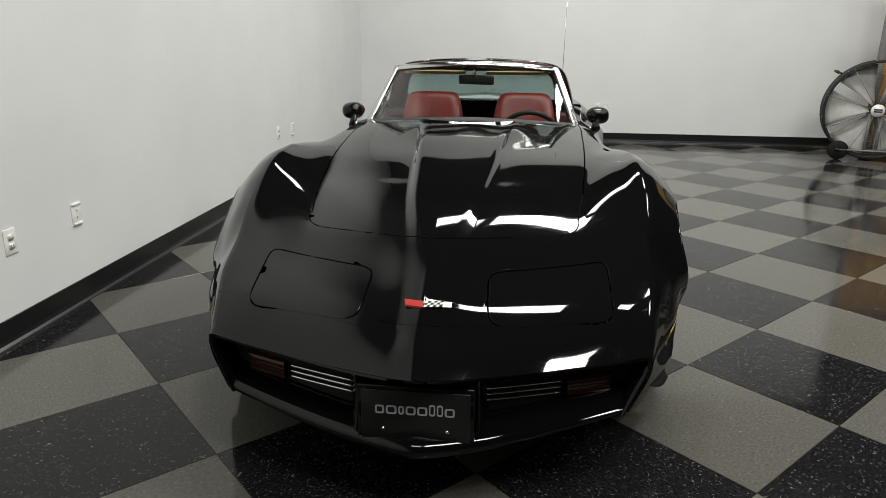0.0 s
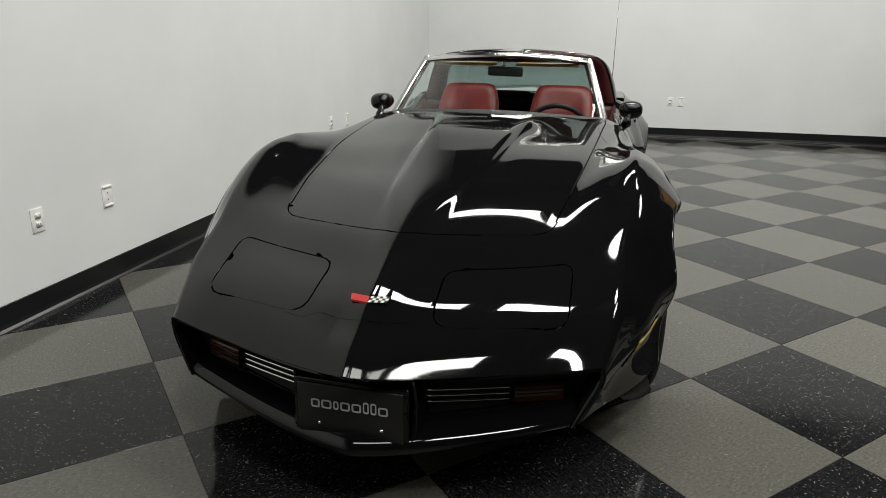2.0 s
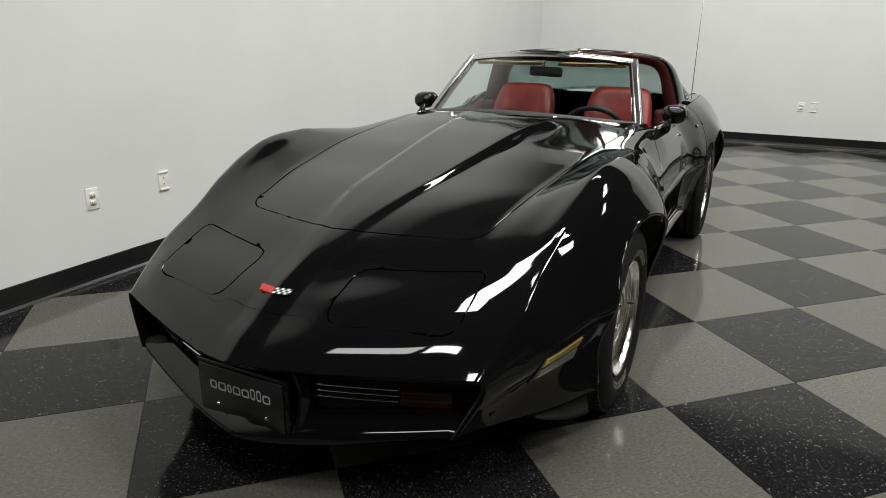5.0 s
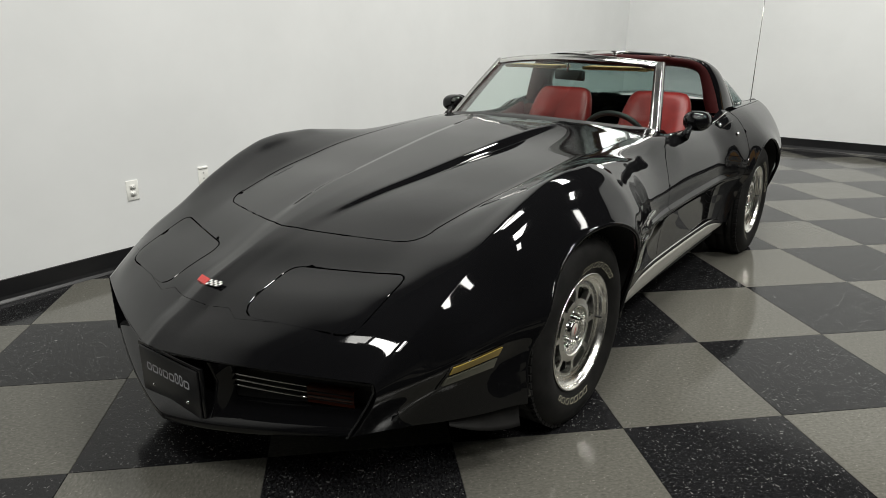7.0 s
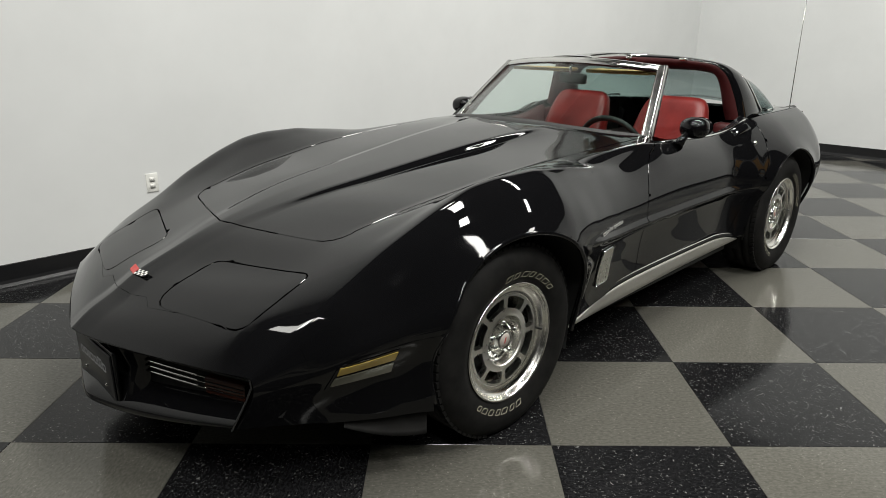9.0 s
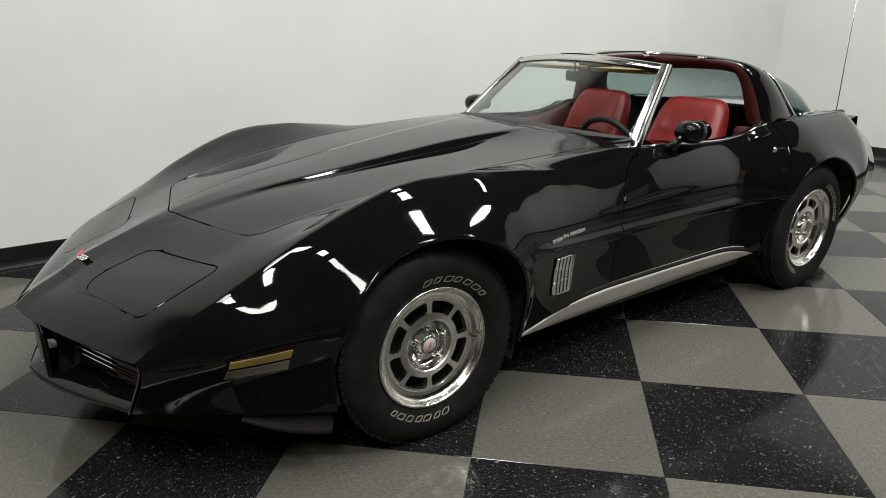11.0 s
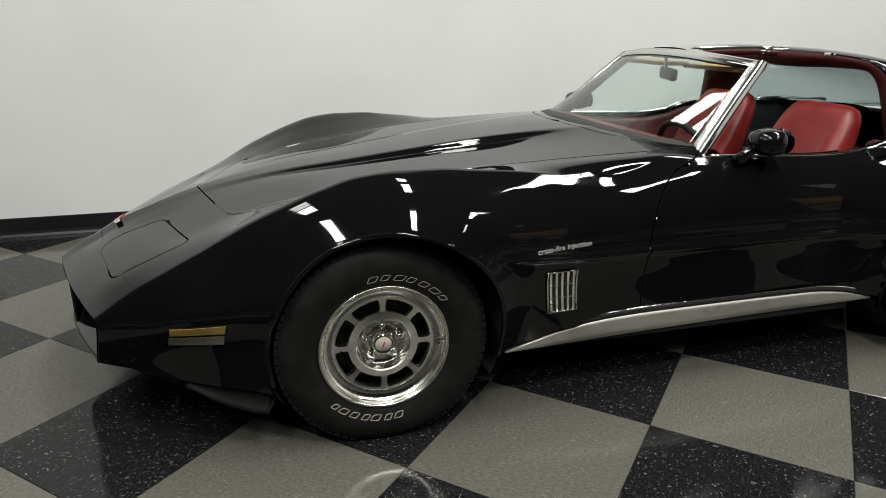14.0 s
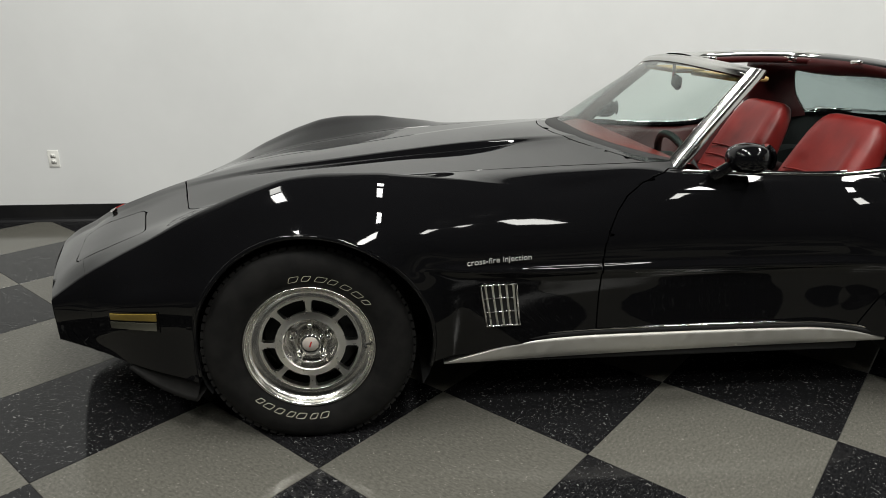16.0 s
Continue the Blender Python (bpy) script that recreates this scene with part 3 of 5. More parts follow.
def shell():
    """The whole skin, both halves, with s and line number kept on each vertex."""
    bm = bmesh.new()
    s_layer = bm.verts.layers.float.new("s")
    j_layer = bm.verts.layers.float.new("j")
    steps = np.concatenate([np.arange(S_NOSE, -0.21, 0.02), np.arange(-0.2, S_TAIL + 0.001, 0.026)])
    rows = []
    for s in steps:
        half = [flare(p) for p in section(float(s))]
        row = []
        for k in range(len(half) - 1, 0, -1):
            row.append((-half[k][0], half[k][1], half[k][2], -k))
        for k, p in enumerate(half):
            row.append((*p, k))
        verts = []
        for x, y, z, j in row:
            v = bm.verts.new((x, y, z))
            v[s_layer], v[j_layer] = s, j
            verts.append(v)
        rows.append(verts)
    for a, b in zip(rows, rows[1:]):
        for k in range(len(a) - 1):
            bm.faces.new((a[k], a[k + 1], b[k + 1], b[k]))
    skin = Skin(bm)
    # wheel arches
    for cy, cz, r in (FRONT_ARCH, REAR_ARCH):
        arc = [(cy + r * math.cos(radians(a)), cz + r * math.sin(radians(a))) for a in range(-42, 223, 6)]
        cut(bm, arc, side, lambda c: abs(c.x) > 0.6, closed=False)
        gone = []
        for f in bm.faces:
            c = f.calc_center_median()
            if abs(c.x) > 0.6 and math.hypot(c.y - cy, c.z - cz) < r - 0.0005:
                gone.append(f)
            elif abs(c.x) > 0.6 and abs(c.y - cy) < r * 0.98 and c.z < cz:
                gone.append(f)
        bmesh.ops.delete(bm, geom=gone, context="FACES")
    bm.normal_update()
    return bm, s_layer, j_layer, skin


def cut(bm, poly, flat, only, reach=0.035, closed=True):
    """Cuts the skin along a closed outline seen along one axis. flat(co) gives the two coordinates."""
    pool = {f for f in bm.faces if only(f.calc_center_median())}
    for a, b in zip(poly, poly[1:] + (poly[:1] if closed else [])):
        a, b = Vector(a), Vector(b)
        d = b - a
        if d.length < 1e-5:
            continue
        near = []
        lo = (min(a.x, b.x) - reach, min(a.y, b.y) - reach)
        hi = (max(a.x, b.x) + reach, max(a.y, b.y) + reach)
        for f in pool:
            q = flat(f.calc_center_median())
            if not (lo[0] < q[0] < hi[0] and lo[1] < q[1] < hi[1]):
                continue
            q = Vector(q)
            u = max(0.0, min(1.0, (q - a).dot(d) / d.length_squared))
            if (q - (a + d * u)).length < reach:
                near.append(f)
        if not near:
            continue
        n2 = Vector((d.y, -d.x)).normalized()
        if flat((1, 0, 0))[0] == 1:          # plan: x, y
            co, no = (a.x, a.y, 0), (n2.x, n2.y, 0)
        else:                                # side: y, z
            co, no = (0, a.x, a.y), (0, n2.x, n2.y)
        geom = list({v for f in near for v in f.verts}) + list({e for f in near for e in f.edges}) + near
        done = bmesh.ops.bisect_plane(bm, geom=geom, dist=0.0008, plane_co=co, plane_no=no)
        pool = {f for f in pool if f.is_valid} | {f for f in done["geom"] if isinstance(f, bmesh.types.BMFace)}


def plan(c):
    return (c[0], c[1])


def side(c):
    return (c[1], c[2])


class Skin:
    """The uncut skin, for even normals across every joint."""
    def __init__(self, bm):
        self.rest = bm.copy()
        self.rest.normal_update()
        self.rest.faces.ensure_lookup_table()
        self.tree = BVHTree.FromBMesh(self.rest)

    def normal(self, co):
        spot, flat, index, _ = self.tree.find_nearest(co)
        f = self.rest.faces[index]
        w = poly_3d_calc([v.co for v in f.verts], spot)
        n = sum((v.normal * k for v, k in zip(f.verts, w)), Vector())
        return n.normalized() if n.length > 0.1 else flat


def skin_part(name, bm, tops, skin):
    """Links a panel; its first faces take their normals from the skin."""
    bm.verts.index_update()
    seen, loops = {}, []
    for k, f in enumerate(bm.faces):
        for v in f.verts:
            if k < tops:
                if v.index not in seen:
                    n = skin.normal(v.co)
                    seen[v.index] = n if n.dot(f.normal) > 0 else -n
                loops.append(seen[v.index])
            else:
                loops.append(f.normal.copy())
    ob = part(name, bm, PAINT, car)
    ob.data.normals_split_custom_set([tuple(n) for n in loops])
    return ob


def panel(bm, faces, gap=0.0021, lip=0.016):
    """A panel lifted out of the skin: its rim drawn in for the joint and turned down."""
    out = bmesh.new()
    made = {}
    for f in faces:
        vs = []
        for v in f.verts:
            if v not in made:
                made[v] = out.verts.new(v.co)
            vs.append(made[v])
        try:
            out.faces.new(vs)
        except ValueError:
            pass
    bmesh.ops.remove_doubles(out, verts=out.verts, dist=0.0026)
    bmesh.ops.dissolve_degenerate(out, dist=0.0004, edges=out.edges)
    out.normal_update()
    tops = len(out.faces)
    rim = [e for e in out.edges if e.is_boundary]
    push = {}
    for e in rim:
        f = e.link_faces[0]
        inward = f.normal.cross(e.verts[1].co - e.verts[0].co).normalized()
        if inward.dot(f.calc_center_median() - (e.verts[0].co + e.verts[1].co) / 2) < 0:
            inward = -inward
        for v in e.verts:
            push.setdefault(v, []).append((inward * e.calc_length(), f.normal.copy()))
    mid, low = {}, {}
    for v, pairs in push.items():
        w = sum((p[0] for p in pairs), Vector())
        n = sum((p[1] for p in pairs), Vector()).normalized()
        w = w.normalized() if w.length > 1e-6 else Vector()
        thin = abs(v.co.y - seam_y(v.co.x)) < 0.014 and v.co.y < -0.5
        g = 0.0001 if thin else gap
        edge = v.co + w * g
        v.co += w * (g + (0.0003 if thin else 0.0009))
        mid[v] = out.verts.new(edge - n * 0.0009)
        low[v] = out.verts.new(edge - n * lip)
    for e in rim:
        a, b = e.verts
        f = e.link_faces[0]
        vs = list(f.verts)
        if vs[(vs.index(a) + 1) % len(vs)] is b:
            a, b = b, a
        out.faces.new((a, b, mid[b], mid[a]))
        out.faces.new((mid[a], mid[b], low[b], low[a]))
    out.normal_update()
    return out, tops


def mirror_y(poly):
    return [(-x, y) for x, y in poly][::-1]


HOOD_FRONT = rounded([(-0.487, -0.33), (-0.474, -0.428), (0.0, -0.562), (0.474, -0.428), (0.487, -0.33)], [0, 0.07, 0, 0.07, 0])


def hood_back(x):
    """Where the hood ends, along the curve of the windscreen."""
    return 0.940 + 0.61 * x * x


def screen_foot(x):
    u = min(abs(x) / 0.604, 1.0)
    return 1.262 - 0.235 * (1 - u ** 2.8)


LIGHT_DOOR = rounded([(0.182, -0.676), (0.556, -0.556), (0.560, -0.803), (0.188, -0.902)], [0.045, 0.045, 0.05, 0.07])


def seam_y(x):
    """The joint between nose and bumper; it dips round the headlight doors."""
    u = min(max((abs(x) - 0.13) / 0.07, 0.0), 1.0)
    return -0.926 - 0.034 * u * u * (3 - 2 * u) + NOSE_SWEEP * abs(x) ** NOSE_POWER


DOOR = [(1.27, 0.93), (1.25, 0.868), (1.185, 0.848), (1.12, 0.824), (1.065, 0.788), (1.025, 0.74), (1.0, 0.69), (0.982, 0.63), (0.976, 0.57), (0.985, 0.27), (1.93, 0.27), (1.99, 0.42), (2.09, 0.56), (2.165, 0.68), (2.19, 0.80), (2.18, 0.95)]

car = thing("sports_car", CAR, "black wedge-nosed sports car with its roof panels off", "car")


def build_shell():
    bm, s_layer, j_layer, skin = shell()
    cut(bm, HOOD_FRONT, plan, lambda c: c.z > 0.6 and abs(c.x) < 0.56 and c.y < -0.33, closed=False)
    cut(bm, [(float(x), hood_back(x)) for x in np.linspace(-0.64, 0.64, 21)], plan, lambda c: c.z > 0.6 and abs(c.x) < 0.64, closed=False)
    for q in (LIGHT_DOOR, mirror_y(LIGHT_DOOR)):
        cut(bm, q, plan, lambda c: c.z > 0.45 and abs(c.x) < 0.66 and c.y < -0.5)
    cut(bm, [(float(x), seam_y(x)) for x in np.linspace(-0.58, 0.58, 41)], plan, lambda c: c.z > 0.4 and abs(c.x) < 0.6 and c.y < -0.6, closed=False)
    cut(bm, DOOR, side, lambda c: abs(c.x) > 0.66 and 0.9 < c.y < 2.2)
    bm.normal_update()
    groups = {}
    for f in bm.faces:
        c = f.calc_center_median()
        s = sum(v[s_layer] for v in f.verts) / len(f.verts)
        j = abs(sum(v[j_layer] for v in f.verts) / len(f.verts))
        sign = "left" if c.x > 0 else "right"
        ahead = c.y < -0.345
        if c.z > 0.6 and (inside((c.x, c.y), HOOD_FRONT) if ahead else j < sum(SPANS[:4]) and c.y < hood_back(c.x)):
            key = "hood"
        elif c.z > 0.45 and c.y < -0.5 and inside((abs(c.x), c.y), LIGHT_DOOR):
            key = "headlight_door " + sign
        elif abs(c.x) > 0.66 and inside((c.y, c.z), DOOR):
            key = "door " + sign
        elif (c.z > 0.4 and c.y < seam_y(c.x)) if abs(c.x) < 0.55 else s < -0.958:
            key = "front_bumper"
        elif j < sum(SPANS[:6]) and screen_foot(c.x) + 0.005 < c.y < 2.33:
            continue                         # the cockpit stays open
        elif j < sum(SPANS[:4]) and c.z > 0.6 and hood_back(c.x) <= c.y < 1.3:
            key = "cowl"
        elif c.y > 2.3 and abs(c.x) < 0.60 - 0.9 * max(0.0, c.y - 2.75) and c.y < 3.08 and c.z > 0.8:
            continue                         # open under the rear window
        elif c.y > 2.0 and j < sum(SPANS[:6]):
            key = "rear_deck"
        elif c.y > 1.5:
            key = "rear_quarter " + sign
        else:
            key = "front_fender" if c.y < 1.5 else "rear_quarter " + sign
        groups.setdefault(key, []).append(f)
    for key, faces in groups.items():
        skin_part(key.split()[0], *panel(bm, faces), skin)
    bm.free()


build_shell()


# ---- the sports car: nose ----
def nose_y(x):
    return S_NOSE + NOSE_SWEEP * abs(x) ** NOSE_POWER


def nose_z(x):
    return 0.451 - 0.005 * (abs(x) / 0.669) ** 0.6


def build_nose():
    xs = np.linspace(-0.669, 0.669, 65)
    # hollow behind the beak
    rows = []
    for x in xs:
        y, z = nose_y(x), nose_z(x)
        foot = 0.230 + 0.060 * (abs(x) / 0.67) ** 1.6
        rows.append([(x, y + 0.002, z - 0.002), (x, y + 0.012, z - 0.014), (x, y + 0.085, z - 0.030), (x, y + 0.10, z - 0.05),
                     (x, y + 0.10, foot + 0.02), (x, y + 0.085, foot + 0.004)])
    bm = bmesh.new()
    add_loft(bm, rows)
    part("grille_hollow", bm, MATTE_BLACK, car, "deep black opening under the nose")
    # chin bar under the opening
    rows = []
    for x in np.linspace(-0.598, 0.598, 61):
        y = nose_y(x)
        u = abs(x) / 0.598
        top = 0.240 + 0.050 * u ** 1.6
        low = 0.190 + 0.072 * u ** 1.8
        rows.append([(x, y + 0.098, top + 0.040), (x, y + 0.035, top + 0.004), (x, y + 0.012, top - 0.006), (x, y + 0.006, top - 0.018),
                     (x, y + 0.014, low + 0.012), (x, y + 0.03, low), (x, y + 0.20, low - 0.01)])
    bm = bmesh.new()
    add_loft(bm, rows)
    part("chin_bar", bm, PAINT, car)
    # end walls of the opening
    for sx in (-1, 1):
        bm = bmesh.new()
        rows = []
        for dx, dy in ((0.0, 0.0), (-0.008, -0.002), (-0.02, 0.05), (-0.03, 0.10)):
            rows.append([(sx * (x + dx), nose_y(x) + dy, z) for x, z in ((0.598, 0.268), (0.630, 0.33), (0.655, 0.38), (0.672, 0.42), (0.669, 0.444))])
        add_loft(bm, rows)
        bmesh.ops.recalc_face_normals(bm, faces=bm.faces)
        part("opening_end", bm, PAINT, car)
        # upright fin beside the plate
        bm = bmesh.new()
        rows = []
        for z, d in ((0.235, 0.02), (0.29, 0.045), (0.35, 0.055), (0.41, 0.035), (0.444, 0.02)):
            y0 = nose_y(0.18)
            rows.append([(sx * 0.166, y0 + d, z), (sx * 0.172, y0 + d - 0.008, z), (sx * 0.180, y0 + d, z), (sx * 0.20, y0 + 0.10, z)])
        add_loft(bm, rows)
        bmesh.ops.recalc_face_normals(bm, faces=bm.faces)
        part("grille_fin", bm, PAINT, car)
        # three bright grille bars
        for z in (0.363, 0.345, 0.327):
            bm = bmesh.new()
            pts = [(sx * x, nose_y(x) + 0.088, z + 0.004 - 0.01 * (x - 0.18)) for x in np.linspace(0.182, 0.424, 8)]
            add_tube(bm, pts, 0.0040, 8, flat=1.0)
            part("grille_bar", bm, CHROME, car, "bright thin grille bar")
        # turn signal set into the opening
        rows = []
        for x in np.linspace(0.430, 0.562, 8):
            y = nose_y(x) + 0.080
            rows.append([(sx * x, y + 0.03, 0.374), (sx * x, y + 0.003, 0.371), (sx * x, y, 0.366), (sx * x, y, 0.320),
                         (sx * x, y + 0.003, 0.315), (sx * x, y + 0.03, 0.312)])
        bm = bmesh.new()
        add_loft(bm, rows)
        bmesh.ops.recalc_face_normals(bm, faces=bm.faces)
        lamp = part("turn_signal", bm, DARK_AMBER, car, "dark amber turn-signal lens")
        for z in (0.332, 0.343, 0.355):
            bm = bmesh.new()
            add_tube(bm, [(sx * x, nose_y(x) + 0.0785, z) for x in np.linspace(0.434, 0.558, 6)], 0.0016, 6)
            part("lens_rib", bm, MATTE_BLACK, lamp)
    # front plate with its surround
    y = -1.026
    holder = part("plate_bracket", box((-0.166, y, 0.222), (0.166, y + 0.012, 0.404), 0.004), PAINT, car, "black plate surround")
    plate = part("front_plate", box((-0.153, y - 0.006, 0.238), (0.153, y - 0.001, 0.392), 0.002), PLATE_BLACK, car, "black novelty plate with grey marks")
    x = -0.113
    for w, h in ((0.026, 0.027), (0.030, 0.027), (0.016, 0.027), (0.028, 0.027), (0.028, 0.027), (0.017, 0.036), (0.017, 0.036), (0.028, 0.027)):
        ring = rounded([(x, 0.320), (x + w, 0.320), (x + w, 0.320 + h), (x, 0.320 + h)], 0.008, 4)
        bm = bmesh.new()
        outer = [bm.verts.new((p[0], y - 0.0075, p[1])) for p in ring]
        mid = Vector((x + w / 2, 0.320 + h / 2))
        inner = []
        for p in ring:
            d = mid - Vector(p)
            q = Vector(p) + d.normalized() * 0.0058
            inner.append(bm.verts.new((q.x, y - 0.0075, q.y)))
        n = len(ring)
        for k in range(n):
            bm.faces.new((outer[k], outer[(k + 1) % n], inner[(k + 1) % n], inner[k]))
        part("plate_mark", bm, PLATE_GREY, plate, "plain grey mark", smooth=False)
        x += w + 0.0048
    for sx in (-0.09, 0.09):
        bm = bmesh.new()
        add_lathe(bm, [(0.0, 0.004), (0.004, 0.0035), (0.0055, 0.0)], pose(sx, y - 0.006, 0.272, 0, 0, -90), 14)
        part("plate_screw", bm, CHROME, plate)
    # crossed-flag badge
    lift = [(-0.052, -0.004), (0.0, -0.004), (0.0, 0.017), (-0.058, 0.017)]

    def on_nose(x, h):
        s = -0.872 + h
        p = section(s)
        return Vector((x, s + NOSE_SWEEP * abs(x) ** NOSE_POWER, float(SHELL_LINES[0](s)[1]) + 0.004))
    bm = bmesh.new()
    top = [bm.verts.new(on_nose(a, b)) for a, b in lift]
    low = [bm.verts.new(on_nose(a, b) - Vector((0, 0, 0.006))) for a, b in lift]
    bm.faces.new(top)
    for k in range(4):
        bm.faces.new((top[k], low[k], low[(k + 1) % 4], top[(k + 1) % 4]))
    bmesh.ops.recalc_face_normals(bm, faces=bm.faces)
    badge = part("flag_badge", bm, BADGE_RED, car, "small badge, red flag and checkered flag", smooth=False)
    for shade, mat in ((0, BADGE_WHITE), (1, MATTE_BLACK)):
        bm = bmesh.new()
        for i in range(6):
            for k in range(3):
                if (i + k) % 2 == shade:
                    q = [(0.002 + i * 0.009, -0.004 + k * 0.007), (0.011 + i * 0.009, -0.004 + k * 0.007),
                         (0.011 + i * 0.009 + 0.001, 0.003 + k * 0.007), (0.002 + i * 0.009 + 0.001, 0.003 + k * 0.007)]
                    bm.faces.new([bm.verts.new(on_nose(a + b * 0.15, b)) for a, b in q])
        part("flag_squares", bm, mat, badge, "white squares" if shade == 0 else "black squares", smooth=False)
    # air deflectors ahead of the front wheels
    for sx in (-1, 1):
        rows = []
        for q in np.linspace(-0.86, -0.672, 15):
            x, z = (float(v) for v in SHELL_LINES[11](q))
            y = q + sweep_back(q, x)
            u = (q + 0.86) / 0.188
            d = 0.012 + 0.060 * u * (2 - u)
            rows.append([(sx * (x - 0.045), y + 0.03, z + 0.03), (sx * (x - 0.016), y + 0.008, z + 0.006), (sx * (x - 0.016), y + 0.006, z - 0.35 * d),
                         (sx * (x - 0.006), y - 0.003, z - 0.85 * d), (sx * (x + 0.002), y - 0.010, z - d), (sx * (x - 0.006), y - 0.002, z - d - 0.003), (sx * (x - 0.05), y + 0.04, z - 0.3 * d)])
        bm = bmesh.new()
        add_loft(bm, rows)
        bmesh.ops.recalc_face_normals(bm, faces=bm.faces)
        part("air_deflector", bm, RUBBER, car, "black rubber deflector under the bumper")


def side_patch(outline, lift, sx, rows=6):
    """A piece that lies on the body side: four corners in (y, z), raised by lift."""
    bm = bmesh.new()
    (ya, za), (yb, zb), (yc, zc), (yd, zd) = outline
    grid = []
    for i in range(rows + 1):
        u = i / rows
        line = []
        for k in range(rows + 1):
            v = k / rows
            y = lerp(lerp(ya, yb, u), lerp(yd, yc, u), v)
            z = lerp(lerp(za, zb, u), lerp(zd, zc, u), v)
            line.append((sx * (flare((skin_x(y, z), y, z))[0] + lift), y, z))
        grid.append(line)
    ring = [grid[i][0] for i in range(rows)] + [grid[rows][k] for k in range(rows)] + [grid[i][rows] for i in range(rows, 0, -1)] + [grid[0][k] for k in range(rows, 0, -1)]
    add_loft(bm, grid)
    add_loft(bm, [[p, (p[0] - sx * (lift + 0.012), p[1], p[2])] for p in ring + ring[:1]])
    bmesh.ops.remove_doubles(bm, verts=bm.verts, dist=0.00005)
    bmesh.ops.recalc_face_normals(bm, faces=bm.faces)
    if sum(f.normal.x * sx * f.calc_area() for f in bm.faces) < 0:
        bmesh.ops.reverse_faces(bm, faces=bm.faces)
    return bm


def lerp(a, b, u):
    return a + (b - a) * u


def build_side_trim(sx):
    # corner lamp: amber over clear in a dark bezel
    part("lamp_bezel", side_patch([(-0.652, 0.360), (-0.468, 0.374), (-0.456, 0.457), (-0.632, 0.441)], 0.003, sx), PAINT, car, smooth=False)
    part("side_marker", side_patch([(-0.630, 0.409), (-0.468, 0.422), (-0.463, 0.450), (-0.626, 0.434)], 0.007, sx), AMBER, car, "amber marker lens", smooth=False)
    part("cornering_lamp", side_patch([(-0.640, 0.371), (-0.474, 0.383), (-0.470, 0.413), (-0.634, 0.399)], 0.009, sx), CLEAR_LENS, car, "clear cornering lens", smooth=False)
    # fender louvre: chrome frame, uprights and cross bars over a black pocket
    c = [(0.560, 0.527), (0.682, 0.521), (0.708, 0.359), (0.594, 0.363)]

    def vent(u, v):
        return (lerp(lerp(c[0][0], c[1][0], u), lerp(c[3][0], c[2][0], u), v), lerp(lerp(c[0][1], c[1][1], u), lerp(c[3][1], c[2][1], u), v))
    pocket = part("fender_louvre", side_patch([vent(0, 0), vent(0, 1), vent(1, 1), vent(1, 0)], 0.001, sx), MATTE_BLACK, car, "chrome side louvre over a black pocket", smooth=False)

    def bar(u0, v0, u1, v1, lift, radius):
        bm = bmesh.new()
        pts = []
        for k in range(5):
            y, z = vent(lerp(u0, u1, k / 4), lerp(v0, v1, k / 4))
            pts.append((sx * (skin_x(y, z) + lift), y, z))
        add_tube(bm, pts, radius, 6)
        return bm
    for q in ((0, 0, 1, 0), (1, 0, 1, 1), (1, 1, 0, 1), (0, 1, 0, 0)):
        part("frame_bar", bar(*q, 0.005, 0.0035), CHROME, pocket)
    for k in range(5):
        u = 0.02 + 0.196 * k
        bm = bmesh.new()
        rows = []
        for v in np.linspace(0.02, 0.98, 6):
            row = []
            for du, lift in ((0.0, -0.010), (0.115, 0.006), (0.128, 0.0072), (0.135, 0.0062), (0.13, 0.002), (0.02, -0.012)):
                y, z = vent(u + du, v)
                row.append((sx * (skin_x(y, z) + lift), y, z))
            rows.append(row)
        add_loft(bm, rows)
        bmesh.ops.recalc_face_normals(bm, faces=bm.faces)
        part("louvre_fin", bm, MACHINED, pocket)
    for v in (0.33, 0.66):
        part("cross_bar", bar(0, v, 1, v, 0.003, 0.0022), CHROME, pocket)
    # lettering on the fender
    font = bpy.data.curves.new("fender_script", "FONT")
    font.body, font.size, font.extrude, font.space_character = "cross-fire injection", 0.0285, 0.0012, 1.0
    probe = new("fender_script", font)
    bpy.context.view_layer.update()
    mesh = bpy.data.meshes.new_from_object(probe.evaluated_get(bpy.context.evaluated_depsgraph_get()))
    bpy.data.objects.remove(probe)
    width = max(v.co.x for v in mesh.vertices)
    for v in mesh.vertices:
        u = v.co.x / width
        y, z = 0.512 + 0.216 * u, 0.604 + 0.001 * u + 0.88 * v.co.y
        y2 = y if sx > 0 else 0.512 + 0.216 * (1 - u)
        v.co = (sx * (skin_x(y2, z) + 0.0045 + v.co.z), y2, z)
    mesh.materials.append(SCRIPT_SILVER)
    script = new("fender_script", mesh)
    script.parent = car
    script["label"] = "silver script reading cross-fire injection"
    # sill cover: brushed strip with a bright top bead
    top = curve([(0.452, 0.224), (0.56, 0.248), (0.669, 0.276), (0.8, 0.293), (1.0, 0.301), (1.75, 0.304), (1.88, 0.294), (2.06, 0.258)])
    low = curve([(0.452, 0.208), (1.2, 0.224), (2.06, 0.240)])
    rows, bead, dark = [], [], []
